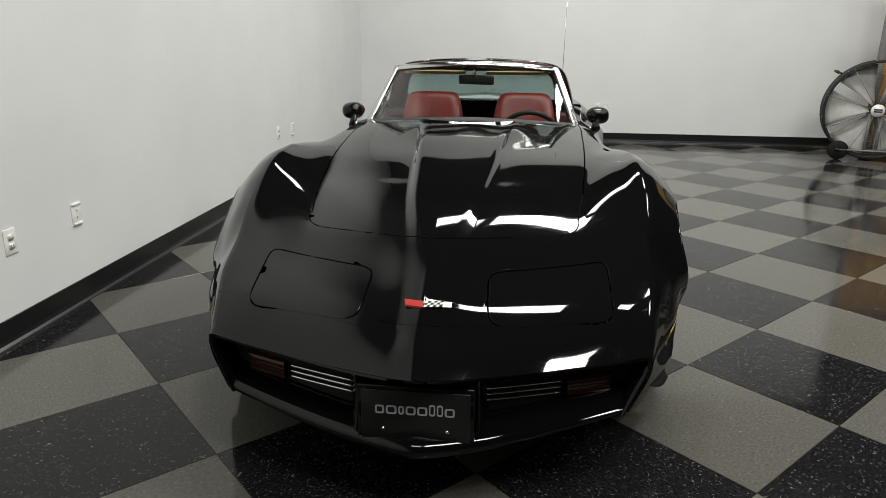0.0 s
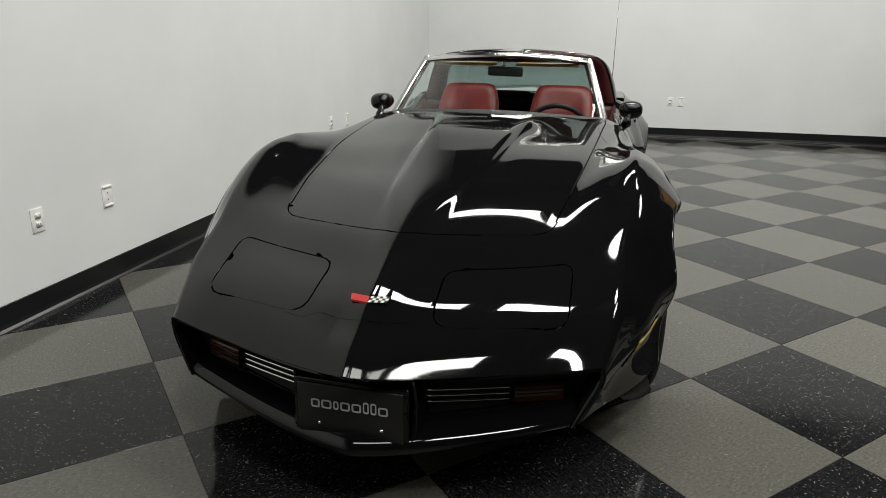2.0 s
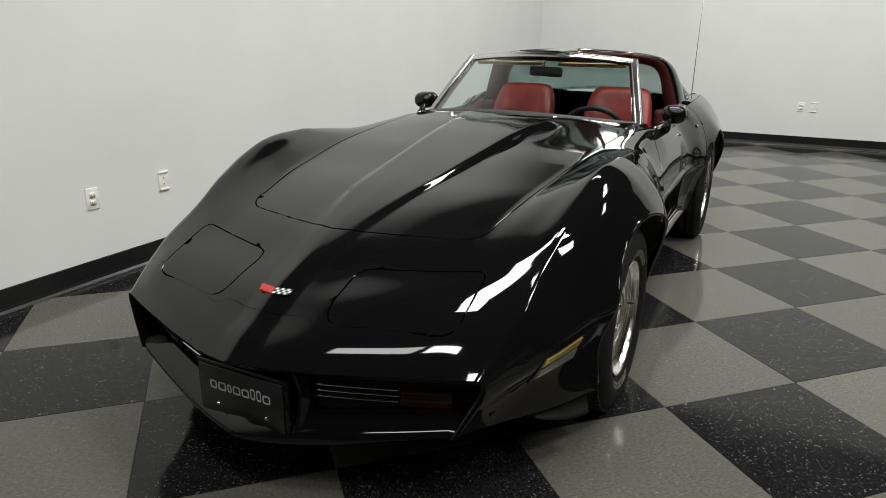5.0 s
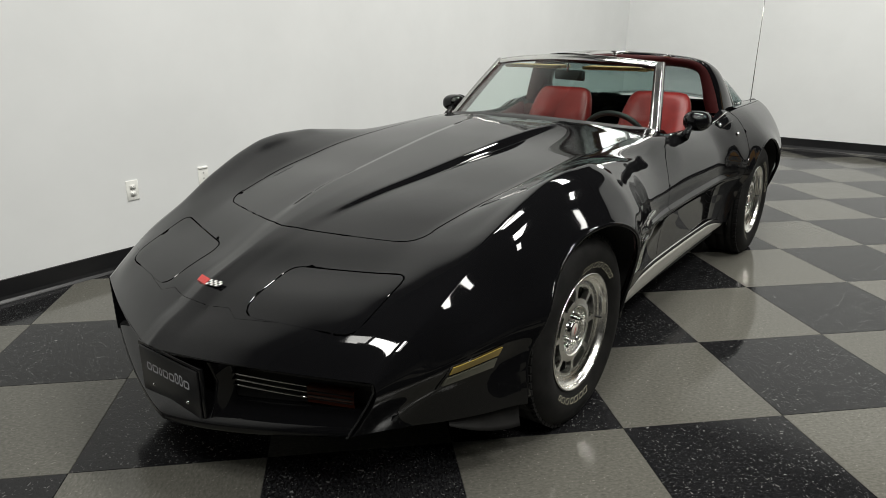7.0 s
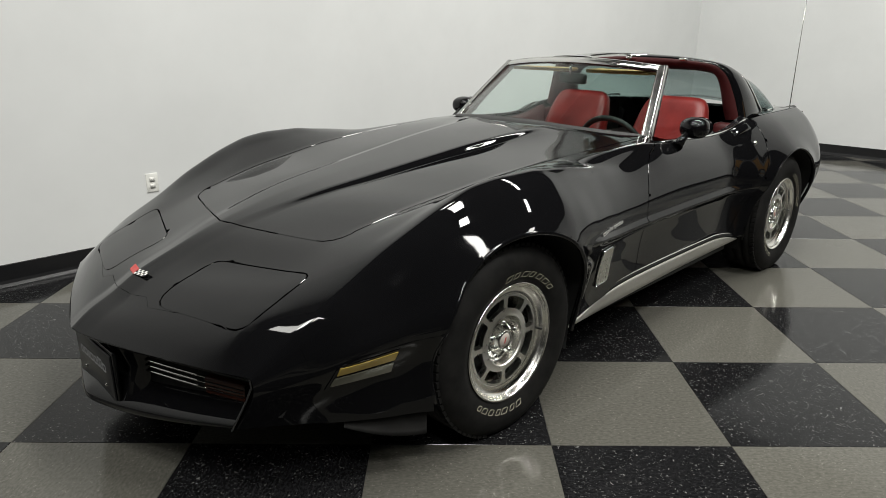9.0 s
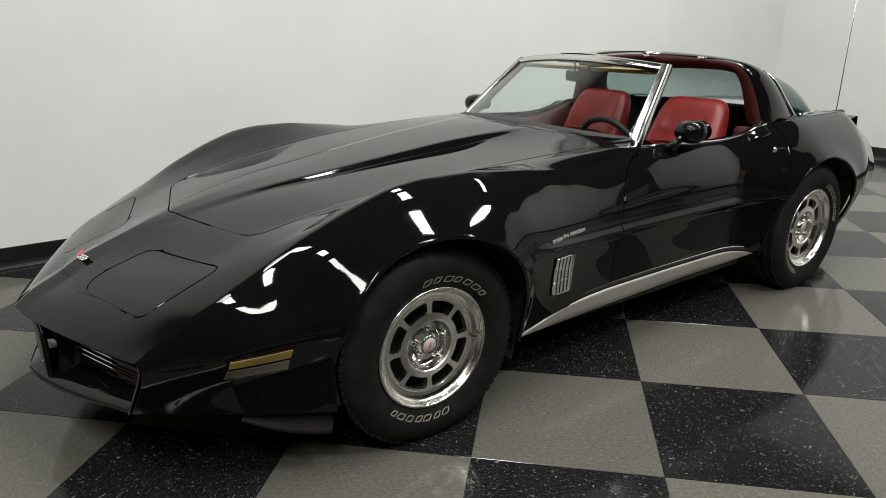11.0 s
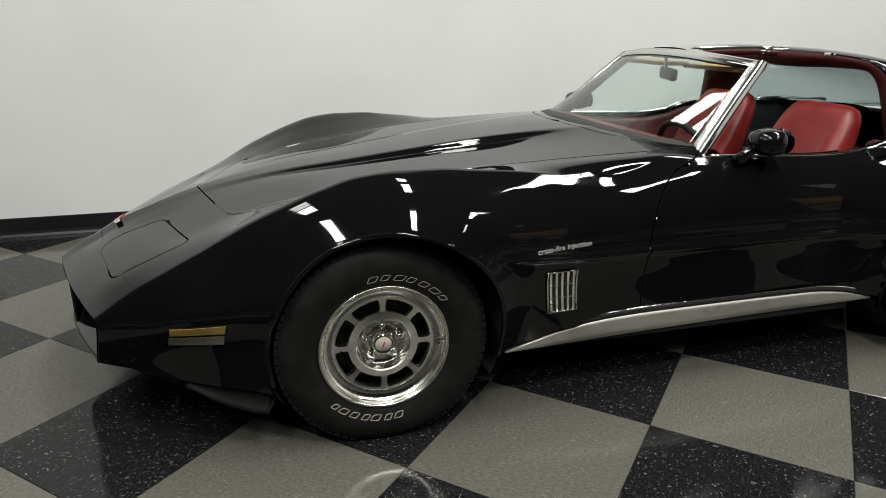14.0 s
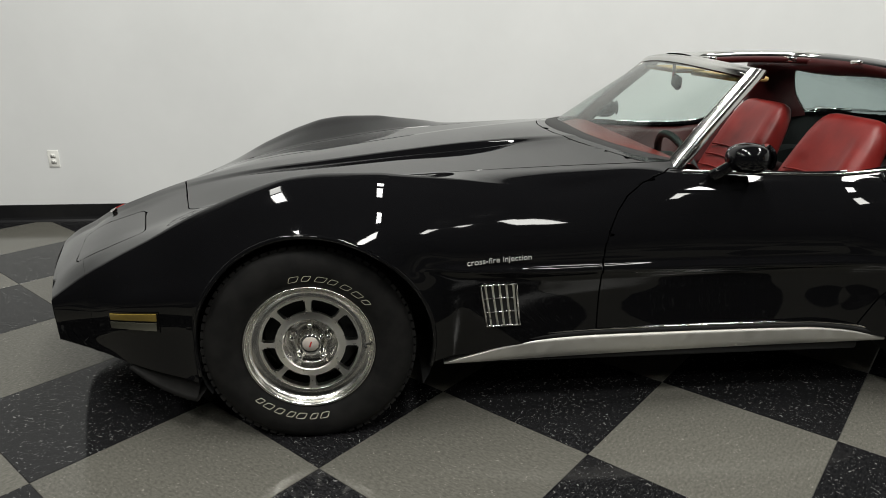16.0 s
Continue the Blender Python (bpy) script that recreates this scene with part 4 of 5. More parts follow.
    for y in np.linspace(0.452, 2.06, 60):
        z1, z0 = float(top(y)[0]), float(low(y)[0])
        x = 0.772 + 0.012 * (abs(y - 1.2) / 0.8) ** 2
        rows.append([(sx * (x - 0.02), y, z1), (sx * x, y, z1 - 0.004), (sx * (x + 0.001), y, lerp(z1, z0, 0.2)), (sx * (x - 0.001), y, lerp(z1, z0, 0.6)), (sx * (x - 0.004), y, z0 + 0.004),
                     (sx * (x - 0.018), y, z0), (sx * (x - 0.06), y, z0)])
        bead.append((sx * (x - 0.004), y, z1 + 0.020))
        dark.append((sx * (x - 0.008), y, z1 + 0.008))
    bm = bmesh.new()
    add_loft(bm, rows)
    bmesh.ops.recalc_face_normals(bm, faces=bm.faces)
    sill = part("sill_cover", bm, BRUSHED, car, "brushed metal sill cover")
    bm = bmesh.new()
    add_tube(bm, bead, 0.0042, 8)
    part("sill_bead", bm, CHROME, sill, "bright bead")
    bm = bmesh.new()
    add_tube(bm, dark, 0.0095, 8)
    part("sill_groove", bm, MATTE_BLACK, sill, "black groove")
    # door handle flap and lock
    bm = bmesh.new()
    add_box(bm, (-0.022, -0.070, -0.006), (0.022, 0.070, 0.006), Matrix.Translation((sx * 0.733, 2.035, 0.850)) @ pose(0, 0, 0, 16, sx * 40, 0), 0.006)
    part("door_handle", bm, PAINT, car)
    bm = bmesh.new()
    add_lathe(bm, [(0.0, 0.008), (0.008, 0.007), (0.013, 0.005), (0.014, 0.0)], Matrix.Translation((sx * (skin_x(2.09, 0.777) - 0.001), 2.09, 0.777)) @ pose(0, 0, 0, 0, 0, 0 if sx > 0 else 180), 18)
    part("door_lock", bm, CHROME, car, "round chrome lock")
    # bright belt line on the door top
    bm = bmesh.new()
    edge = [SHELL_LINES[6](float(y)) for y in np.linspace(1.27, 2.14, 30)]
    add_tube(bm, [(sx * (float(q[0]) - 0.004), float(y), float(q[1]) + 0.004) for y, q in zip(np.linspace(1.27, 2.14, 30), edge)], 0.0055, 8)
    part("belt_moulding", bm, CHROME, car, "thin bright belt moulding")


def build_mirror(sx):
    bm = bmesh.new()
    n, m = 18, 28
    rows = []
    for i in range(n + 1):
        a = math.pi * i / n
        y = -math.cos(a)
        r = math.sin(a) ** 0.62 if 0 < i < n else 0.001
        row = []
        for k in range(m):
            t = 2 * math.pi * k / m
            cx, cz = math.cos(t), math.sin(t)
            cx, cz = math.copysign(abs(cx) ** 0.8, cx), math.copysign(abs(cz) ** 0.8, cz)
            grow = 0.86 + 0.14 * (y + 1) / 2
            row.append((sx * (0.745 + 0.070 * r * cx * grow), 1.455 + 0.064 * y, 0.910 + 0.053 * r * cz * grow))
        rows.append(row)
    add_loft(bm, rows, True)
    bmesh.ops.recalc_face_normals(bm, faces=bm.faces)
    house = part("door_mirror", bm, PAINT, car, "black bullet-shaped door mirror")
    bm = bmesh.new()
    add_tube(bm, [(sx * 0.722, 1.355, 0.838), (sx * 0.726, 1.385, 0.862), (sx * 0.735, 1.425, 0.895), (sx * 0.742, 1.445, 0.912)], [0.034, 0.026, 0.022, 0.026], 14, flat=0.7)
    part("mirror_stalk", bm, PAINT, house)
    bm = bmesh.new()
    rows = [[(sx * (0.745 + 0.062 * r * math.cos(t)), 1.5215, 0.910 + 0.046 * r * math.sin(t)) for t in np.linspace(0, 2 * math.pi, 24, endpoint=False)] for r in (0.02, 1.0)]
    add_loft(bm, rows, True)
    part("mirror_glass", bm, MIRROR, house)


# ---- the sports car: wheels ----
def build_wheel(place, turn, letters):
    """A slotted aluminium wheel with its tyre, outer face towards +x."""
    hub = new("wheel")
    hub.parent = car
    hub.location, hub.rotation_euler = place, (0, 0, turn)
    bm = bmesh.new()
    half = [(0.203, 0.088), (0.213, 0.102), (0.226, 0.110), (0.245, 0.117), (0.268, 0.121), (0.290, 0.120), (0.310, 0.114), (0.324, 0.105), (0.334, 0.094), (0.3395, 0.080)]
    profile = half + [(0.3415, 0.072), (0.336, 0.070), (0.336, 0.064), (0.3425, 0.062), (0.343, 0.030), (0.336, 0.028), (0.336, 0.022), (0.3435, 0.020), (0.3435, -0.020),
                      (0.336, -0.022), (0.336, -0.028), (0.343, -0.030), (0.3425, -0.062), (0.3415, -0.072)] + [(r, -h) for r, h in half[::-1]]
    add_lathe(bm, profile, None, 96)
    for v in bm.verts:                       # flattened where it stands
        if v.co.z < -0.3315:
            v.co.z = -0.3315
    bmesh.ops.recalc_face_normals(bm, faces=bm.faces)
    tyre = part("tyre", bm, RUBBER, hub, "black tyre with raised white lettering")
    # shoulder blocks of the tread
    bm = bmesh.new()
    for k in range(72):
        a = radians(5 * k + 1)
        for sgn in (1, -1):
            m = Matrix.Rotation(a, 4, "X")
            add_box(bm, (sgn * 0.084 - 0.011, -0.0105, 0.333), (sgn * 0.084 + 0.011, 0.0105, 0.3432), m)
    bmesh.ops.delete(bm, geom=[v for v in bm.verts if v.co.z < -0.329], context="VERTS")
    tagged(part("tread_pattern", bm, RUBBER, tyre, smooth=False), kind="stuff")
    # raised sidewall marks: plain outlined blocks
    for start, stop in letters:
        for k in range(7):
            a0 = lerp(start, stop, k / 7)
            a1 = lerp(start, stop, (k + (0.72, 0.60, 0.78, 0.60, 0.68, 0.74, 0.52)[k]) / 7)
            bm = bmesh.new()
            pts = []
            for r, a in ((0.233, a0 + 1.5), (0.233, a1 + 1.5), (0.253, a1 - 1.0), (0.253, a0 - 1.0)):
                pts.append((r * math.cos(radians(a)), r * math.sin(radians(a))))
            ring = rounded(pts, 0.005, 2)
            mid = sum((Vector(p) for p in ring), Vector((0, 0))) / len(ring)
            outer, inner = [], []
            for p in ring:
                p = Vector(p)
                outer.append(bm.verts.new((0.1145 + (p.length - 0.232) * 0.24, p.x, p.y)))
                q = p + (mid - p).normalized() * 0.0026
                inner.append(bm.verts.new((0.1145 + (q.length - 0.232) * 0.24, q.x, q.y)))
            n = len(ring)
            for i in range(n):
                bm.faces.new((outer[i], outer[(i + 1) % n], inner[(i + 1) % n], inner[i]))
            part("sidewall_mark", bm, LETTER_WHITE, tyre, "plain white outlined mark", smooth=False)
    # rim: rolled lip and dish
    bm = bmesh.new()
    add_lathe(bm, [(0.150, -0.09), (0.19, -0.10), (0.196, -0.05), (0.186, 0.02), (0.188, 0.06), (0.2, 0.085), (0.2085, 0.094), (0.2120, 0.101), (0.2115, 0.107), (0.2075, 0.109),
                   (0.2035, 0.106), (0.2005, 0.098), (0.198, 0.092), (0.193, 0.085), (0.186, 0.0805), (0.177, 0.077), (0.168, 0.076), (0.164, 0.076), (0.163, 0.058)], None, 96)
    bmesh.ops.recalc_face_normals(bm, faces=bm.faces)
    rim = part("rim", bm, POLISHED, hub, "polished aluminium slotted wheel")
    # slotted disc
    bm = bmesh.new()
    sectors, inner, outer = 8, 0.114, 0.156
    flat_h = 0.076
    radii = [0.088, 0.091, 0.096, inner, inner + 0.005, (inner + outer) / 2, outer - 0.005, outer, 0.1640]
    heights = {0.088: 0.078, 0.091: 0.0815, 0.096: 0.0795}
    for k in range(sectors):
        base = 360 / sectors * (k + 0.5)
        cuts = [-22.5, -20.5, -18.6, -17.2, -15.8, -6, 6, 15.8, 17.2, 18.6, 20.5, 22.5]
        for i in range(len(radii) - 1):
            for j in range(len(cuts) - 1):
                mid_a = (cuts[j] + cuts[j + 1]) / 2
                limit = 18.0 if 3 < i < 6 else 16.6
                if 3 <= i <= 6 and abs(mid_a) < limit:
                    continue
                q = []
                for r, a in ((radii[i], cuts[j]), (radii[i + 1], cuts[j]), (radii[i + 1], cuts[j + 1]), (radii[i], cuts[j + 1])):
                    t = radians(base + a)
                    q.append((heights.get(r, flat_h), r * math.cos(t), r * math.sin(t)))
                bm.faces.new([bm.verts.new(p) for p in q])
    bmesh.ops.remove_doubles(bm, verts=bm.verts, dist=0.0004)
    bmesh.ops.recalc_face_normals(bm, faces=bm.faces)
    if sum(f.normal.x for f in bm.faces) < 0:
        bmesh.ops.reverse_faces(bm, faces=bm.faces)
    bmesh.ops.solidify(bm, geom=bm.faces[:], thickness=0.022)
    disc = part("disc", bm, MACHINED, rim, smooth=False)
    bm = bmesh.new()
    add_lathe(bm, [(0.089, 0.076), (0.086, 0.050), (0.080, 0.042), (0.050, 0.041), (0.046, 0.044), (0.0, 0.044)], None, 48)
    bmesh.ops.recalc_face_normals(bm, faces=bm.faces)
    part("hub_face", bm, HUB_METAL, rim)
    bm = bmesh.new()
    add_lathe(bm, [(0.044, 0.040), (0.043, 0.050), (0.037, 0.055), (0.036, 0.074), (0.033, 0.078), (0.027, 0.0785), (0.026, 0.077), (0.0, 0.077)], None, 40)
    bmesh.ops.recalc_face_normals(bm, faces=bm.faces)
    cap = part("centre_cap", bm, CHROME, rim, "chrome centre cap")
    bm = bmesh.new()
    add_lathe(bm, [(0.0, 0.0782), (0.0245, 0.0782), (0.025, 0.077)], None, 24)
    part("cap_face", bm, CAP_FACE, cap, "pale cap face")
    bm = bmesh.new()
    add_prism(bm, [(-0.006, -0.011), (0.000, -0.008), (0.006, 0.010), (0.001, 0.009)], 0.0784, 0.0792)
    part("cap_emblem", bm, BADGE_RED, cap, "small plain red emblem", smooth=False)
    for k in range(5):
        a = radians(90 + 72 * k)
        bm = bmesh.new()
        add_lathe(bm, [(0.0, 0.034), (0.007, 0.033), (0.0115, 0.025), (0.0125, 0.003), (0.017, 0.0)], Matrix.Translation((0.041, 0.062 * math.cos(a), 0.062 * math.sin(a))), 6)
        part("lug_nut", bm, CHROME, rim)
    bm = bmesh.new()
    add_tube(bm, [(0.076, 0.174, -0.008), (0.098, 0.180, -0.008)], 0.0045, 8)
    part("valve", bm, BLACK_TRIM, rim)
    bm = bmesh.new()
    add_lathe(bm, [(0.0, -0.04), (0.16, -0.04), (0.16, -0.02), (0.135, -0.015), (0.06, -0.015)], None, 48)
    part("brake_disc", bm, MATTE_BLACK, hub)
    return hub


def build_wells():
    """Dark liners round the wheels, and the underside."""
    for cy, cz, r in (FRONT_ARCH, REAR_ARCH):
        for sx in (-1, 1):
            bm = bmesh.new()
            rows = []
            for k in range(29):
                a = radians(-28 + 236 * k / 28)
                y, z = cy + (r + 0.006) * math.cos(a), max(0.17, cz + (r + 0.006) * math.sin(a))
                rows.append([(sx * x, y, z) for x in (flare((skin_x(y, z), y, z))[0] - 0.024, 0.70, 0.50)])
            add_loft(bm, rows)
            rows = [[(sx * 0.50, cy, cz)] + [(sx * 0.50, cy + (r + 0.006) * math.cos(radians(-28 + 236 * k / 28)), max(0.17, cz + (r + 0.006) * math.sin(radians(-28 + 236 * k / 28)))) for k in range(29)]]
            vs = [bm.verts.new(p) for p in rows[0]]
            for k in range(1, 29):
                bm.faces.new((vs[0], vs[k], vs[k + 1]))
            part("wheel_well", bm, MATTE_BLACK, car)
    part("underbody", box((-0.60, -0.62, 0.17), (0.60, 3.40, 0.25), 0.02), MATTE_BLACK, car)
    for sx in (-1, 1):
        part("frame_rail", box((sx * 0.70 - 0.08, 0.50, 0.20), (sx * 0.70 + 0.06, 1.98, 0.27), 0.01), MATTE_BLACK, car)
    # lip rolled round each arch
    for cy, cz, r in (FRONT_ARCH, REAR_ARCH):
        for sx in (-1, 1):
            pts = []
            for k in range(41):
                a = radians(lerp(-14, 194, k / 40))
                y, z = cy + (r - 0.002) * math.cos(a), cz + (r - 0.002) * math.sin(a)
                pts.append((sx * (flare((skin_x(y, z), y, z))[0] - 0.008), y, z))
            bm = bmesh.new()
            add_tube(bm, pts, 0.0085, 8)
            part("arch_lip", bm, PAINT, car)


# ---- the sports car: glass, roof, cabin ----
def screen_base(u):
    return Vector((0.604 * u, 1.262 - 0.235 * (1 - abs(u) ** 2.8), 0.858 + 0.046 * (1 - u * u)))


def screen_top(u):
    return Vector((0.488 * u, 1.578 - 0.085 * (1 - abs(u) ** 3.0), 1.164 + 0.034 * (1 - u * u)))


def screen(u, v):
    p = screen_base(u).lerp(screen_top(u), v)
    return p + Vector((0.016 * u, -0.03, 0.02)) * math.sin(math.pi * v) * 0.1


def hoop_front(u):
    """Front edge of the roof hoop, u from -1 (right foot) to 1 (left foot)."""
    a = abs(u)
    x, y, z = HOOP_FRONT(a)
    return Vector((math.copysign(x, u) if a > 0 else 0.0, y, z))


def hoop_rear(u):
    a = abs(u)
    x, y, z = HOOP_REAR(a)
    return Vector((math.copysign(x, u) if a > 0 else 0.0, y, z))


HOOP_FRONT = curve([(0.0, 0.0, 2.06, 1.203), (0.25, 0.22, 2.07, 1.200), (0.45, 0.39, 2.09, 1.190), (0.58, 0.50, 2.115, 1.174), (0.68, 0.562, 2.145, 1.132), (0.84, 0.612, 2.18, 1.02), (1.0, 0.655, 2.20, 0.88)])
HOOP_REAR = curve([(0.0, 0.0, 2.31, 1.172), (0.25, 0.22, 2.315, 1.168), (0.45, 0.40, 2.325, 1.157), (0.58, 0.495, 2.35, 1.133), (0.68, 0.555, 2.385, 1.095), (0.84, 0.61, 2.44, 1.0), (1.0, 0.64, 2.54, 0.885)])


def build_glass():
    us, vs = np.linspace(-1, 1, 41), np.linspace(0, 1, 15)
    bm = bmesh.new()
    add_loft(bm, [[screen(u, v) for v in vs] for u in us])
    thicken(bm, 0.005)
    part("windscreen", bm, SCREEN, car, "tinted curved windscreen")
    # pillars: bright outer face, black inner face
    for sx in (-1, 1):
        rows, inner = [], []
        for v in np.linspace(-0.03, 1.03, 14):
            p = screen_base(sx).lerp(screen_top(sx), v)
            p += Vector((0.016 * sx, -0.03, 0.02)) * math.sin(math.pi * min(max(v, 0), 1)) * 0.1
            w = lerp(0.046, 0.036, v)
            rows.append([p + Vector((-sx * 0.016, -0.012, 0.003)), p + Vector((-sx * 0.014, -0.017, 0.006)), p + Vector((-sx * 0.008, -0.019, 0.008)), p + Vector((-sx * 0.006, -0.016, 0.006)), p + Vector((sx * 0.012, -0.013, 0.010)),
                         p + Vector((sx * 0.018, w * 0.35, 0.008)), p + Vector((sx * 0.018, w, 0.0)), p + Vector((sx * 0.008, w + 0.006, -0.004))])
            inner.append([p + Vector((sx * 0.008, w + 0.006, -0.004)), p + Vector((-sx * 0.02, w + 0.012, -0.008)), p + Vector((-sx * 0.03, 0.006, -0.008)), p + Vector((-sx * 0.016, -0.010, 0.002))])
        bm = bmesh.new()
        add_loft(bm, rows)
        bmesh.ops.recalc_face_normals(bm, faces=bm.faces)
        pillar = part("screen_pillar", bm, STAINLESS, car, "bright metal windscreen pillar")
        bm = bmesh.new()
        add_loft(bm, inner)
        bmesh.ops.recalc_face_normals(bm, faces=bm.faces)
        part("pillar_lining", bm, RED_TRIM, pillar, "dark red lining")
    rows, inner = [], []
    for u in np.linspace(-1.0, 1.0, 41):
        p = screen_top(u)
        rows.append([p + Vector((0, -0.022, -0.012)), p + Vector((0, -0.022, -0.002)), p + Vector((0, -0.008, 0.010)), p + Vector((0, 0.004, 0.009)), p + Vector((0, 0.006, 0.013)), p + Vector((0, 0.03, 0.016)), p + Vector((0, 0.048, 0.012)), p + Vector((0, 0.052, 0.0))])
        inner.append([p + Vector((0, 0.052, 0.0)), p + Vector((0, 0.046, -0.018)), p + Vector((0, 0.0, -0.022)), p + Vector((0, -0.016, -0.012))])
    bm = bmesh.new()
    add_loft(bm, rows)
    bmesh.ops.recalc_face_normals(bm, faces=bm.faces)
    header = part("screen_header", bm, STAINLESS, car, "bright windscreen header")
    bm = bmesh.new()
    add_loft(bm, inner)
    bmesh.ops.recalc_face_normals(bm, faces=bm.faces)
    part("header_lining", bm, RED_TRIM, header)
    # broad black band between the hood and the glass
    rows = []
    for u in np.linspace(-1, 1, 41):
        b = screen_base(u)
        e = Vector((b.x, min(hood_back(b.x) + 0.012, b.y - 0.03), b.z + 0.004 * (1 - abs(u))))
        top = screen(u, 0.06) + Vector((0, -0.008, 0.005))
        rows.append([e + Vector((0, 0, -0.03)), e + Vector((0, 0.002, 0.0)), e.lerp(top, 0.5) + Vector((0, -0.003, 0.004)), top, top + Vector((0, 0.006, -0.004))])
    bm = bmesh.new()
    add_loft(bm, rows)
    bmesh.ops.recalc_face_normals(bm, faces=bm.faces)
    part("screen_gasket", bm, SATIN_BLACK, car, "broad black band at the foot of the glass")
    # wipers resting in the cowl
    for x0, x1 in ((0.42, 0.02), (0.02, -0.38)):
        bm = bmesh.new()
        add_tube(bm, [screen(lerp(x0, x1, k / 8) / 0.60, -0.02 + 0.025 * math.sin(math.pi * k / 8)) + Vector((0, -0.018, 0.006)) for k in range(9)], 0.004, 6)
        part("wiper", bm, MATTE_BLACK, car)


def build_roof():
    us = np.linspace(-1, 1, 65)
    bm = bmesh.new()
    rows = []
    for u in us:
        a, b = hoop_front(u), hoop_rear(u)
        out = Vector((a.x, 0, (a.z - 0.80) * 0.9)).normalized()
        rows.append([a - out * 0.012, a + out * 0.004, a.lerp(b, 0.04) + out * 0.012] + [a.lerp(b, w) + out * (0.012 + 0.02 * math.sin(math.pi * w)) for w in (0.2, 0.4, 0.6, 0.8)]
                    + [b + out * 0.008, b - out * 0.006])
    add_loft(bm, rows)
    bmesh.ops.recalc_face_normals(bm, faces=bm.faces)
    hoop = part("roof_hoop", bm, PAINT, car)
    bm = bmesh.new()
    rows = []
    for u in us:
        a, b = hoop_front(u), hoop_rear(u)
        out = Vector((a.x, 0, (a.z - 0.80) * 0.9)).normalized()
        pad = 0.040 + 0.035 * min(max((abs(u) - 0.62) / 0.3, 0.0), 1.0)
        rows.append([a + Vector((0, -0.004, 0)) + out * 0.001, a + Vector((0, -0.012, 0)) - out * 0.012, a + Vector((0, -0.004, 0)) - out * pad, a.lerp(b, 0.5) - out * (pad + 0.018), b - out * 0.03])
    add_loft(bm, rows)
    bmesh.ops.recalc_face_normals(bm, faces=bm.faces)
    part("hoop_lining", bm, RED_TRIM, hoop, "dark red padded lining")
    # centre bar between the two open roof panels
    bm = bmesh.new()
    rows, low = [], []
    front, back = screen_top(0) + Vector((0, 0.02, 0.012)), hoop_front(0) + Vector((0, 0.06, 0.012))
    for k in range(25):
        u = k / 24
        p = front.lerp(back, u) + Vector((0, 0, 0.010 * math.sin(math.pi * u)))
        w = 0.042 + 0.10 * max(0.0, 1 - u / 0.22) ** 2 + 0.10 * max(0.0, (u - 0.78) / 0.22) ** 2
        rows.append([p + Vector((x * w, 0, z)) for x, z in ((-1, -0.014), (-1.0, -0.004), (-0.8, 0.004), (-0.3, 0.008), (0.3, 0.008), (0.8, 0.004), (1.0, -0.004), (1, -0.014))])
        low.append([p + Vector((x * w, 0, z)) for x, z in ((1, -0.014), (1.12, -0.022), (0.9, -0.04), (-0.9, -0.04), (-1.12, -0.022), (-1, -0.014))])
    add_loft(bm, rows)
    bmesh.ops.recalc_face_normals(bm, faces=bm.faces)
    bar = part("roof_bar", bm, STAINLESS, car, "bright metal bar between the roof openings")
    bm = bmesh.new()
    add_loft(bm, low)
    bmesh.ops.recalc_face_normals(bm, faces=bm.faces)
    part("bar_lining", bm, RED_TRIM, bar, "dark red lining")
    for sx in (-1, 1):
        for y in (1.63, 1.98):
            part("roof_catch", box((sx * 0.066 - 0.012, y - 0.018, 1.187), (sx * 0.066 + 0.012, y + 0.018, 1.207), 0.004), CHROME, bar, "chrome roof catch")
        part("hoop_catch", box((sx * 0.36 - 0.02, 2.045, 1.19), (sx * 0.36 + 0.02, 2.07, 1.205), 0.004), CHROME, hoop)
    # large rear window
    bm = bmesh.new()
    rows = []
    for u in np.linspace(-1, 1, 41):
        a = hoop_rear(u)
        k = abs(u)
        b = Vector((math.copysign(lerp(0.0, 0.63, k ** 0.9), u), lerp(3.12, 2.72, k ** 3.0), lerp(0.905, 0.865, k)))
        rows.append([a.lerp(b, v) + Vector((0.03 * math.copysign(k, u), 0.02, 0.045)) * math.sin(math.pi * v) for v in np.linspace(0, 1, 11)])
    add_loft(bm, rows)
    thicken(bm, 0.005)
    part("rear_window", bm, REAR_GLASS, car, "large tinted wraparound rear window")
    bm = bmesh.new()
    add_tube(bm, [hoop_rear(u) + Vector((0, 0.006, 0.006)) for u in us], 0.012, 8)
    for sx in (-1, 1):
        add_tube(bm, [hoop_rear(sx) + Vector((0, 0.006, 0.006)), Vector((sx * 0.648, 2.62, 0.905)), Vector((sx * 0.642, 2.72, 0.908)), Vector((sx * 0.62, 2.80, 0.910))], 0.010, 8)
    part("window_moulding", bm, CHROME, car, "bright rear-window moulding")
    # aerial
    bm = bmesh.new()
    add_tube(bm, [(0.632, 3.04, 0.865), (0.632, 3.038, 1.25), (0.634, 3.035, 1.80)], [0.0030, 0.0024, 0.0018], 8)
    aerial = part("aerial", bm, CHROME, car, "thin raised chrome aerial")
    bm = bmesh.new()
    add_lathe(bm, [(0.018, 0.0), (0.016, 0.01), (0.006, 0.022)], pose(0.632, 3.04, 0.872, 0, -90, 0), 16)
    part("aerial_base", bm, CHROME, aerial)
    # tail: lip and closing panel
    bm = bmesh.new()
    half = [p for p in section(S_TAIL)]
    ring = [(-x, y, z) for x, y, z in half[::-1]][:-1] + list(half)
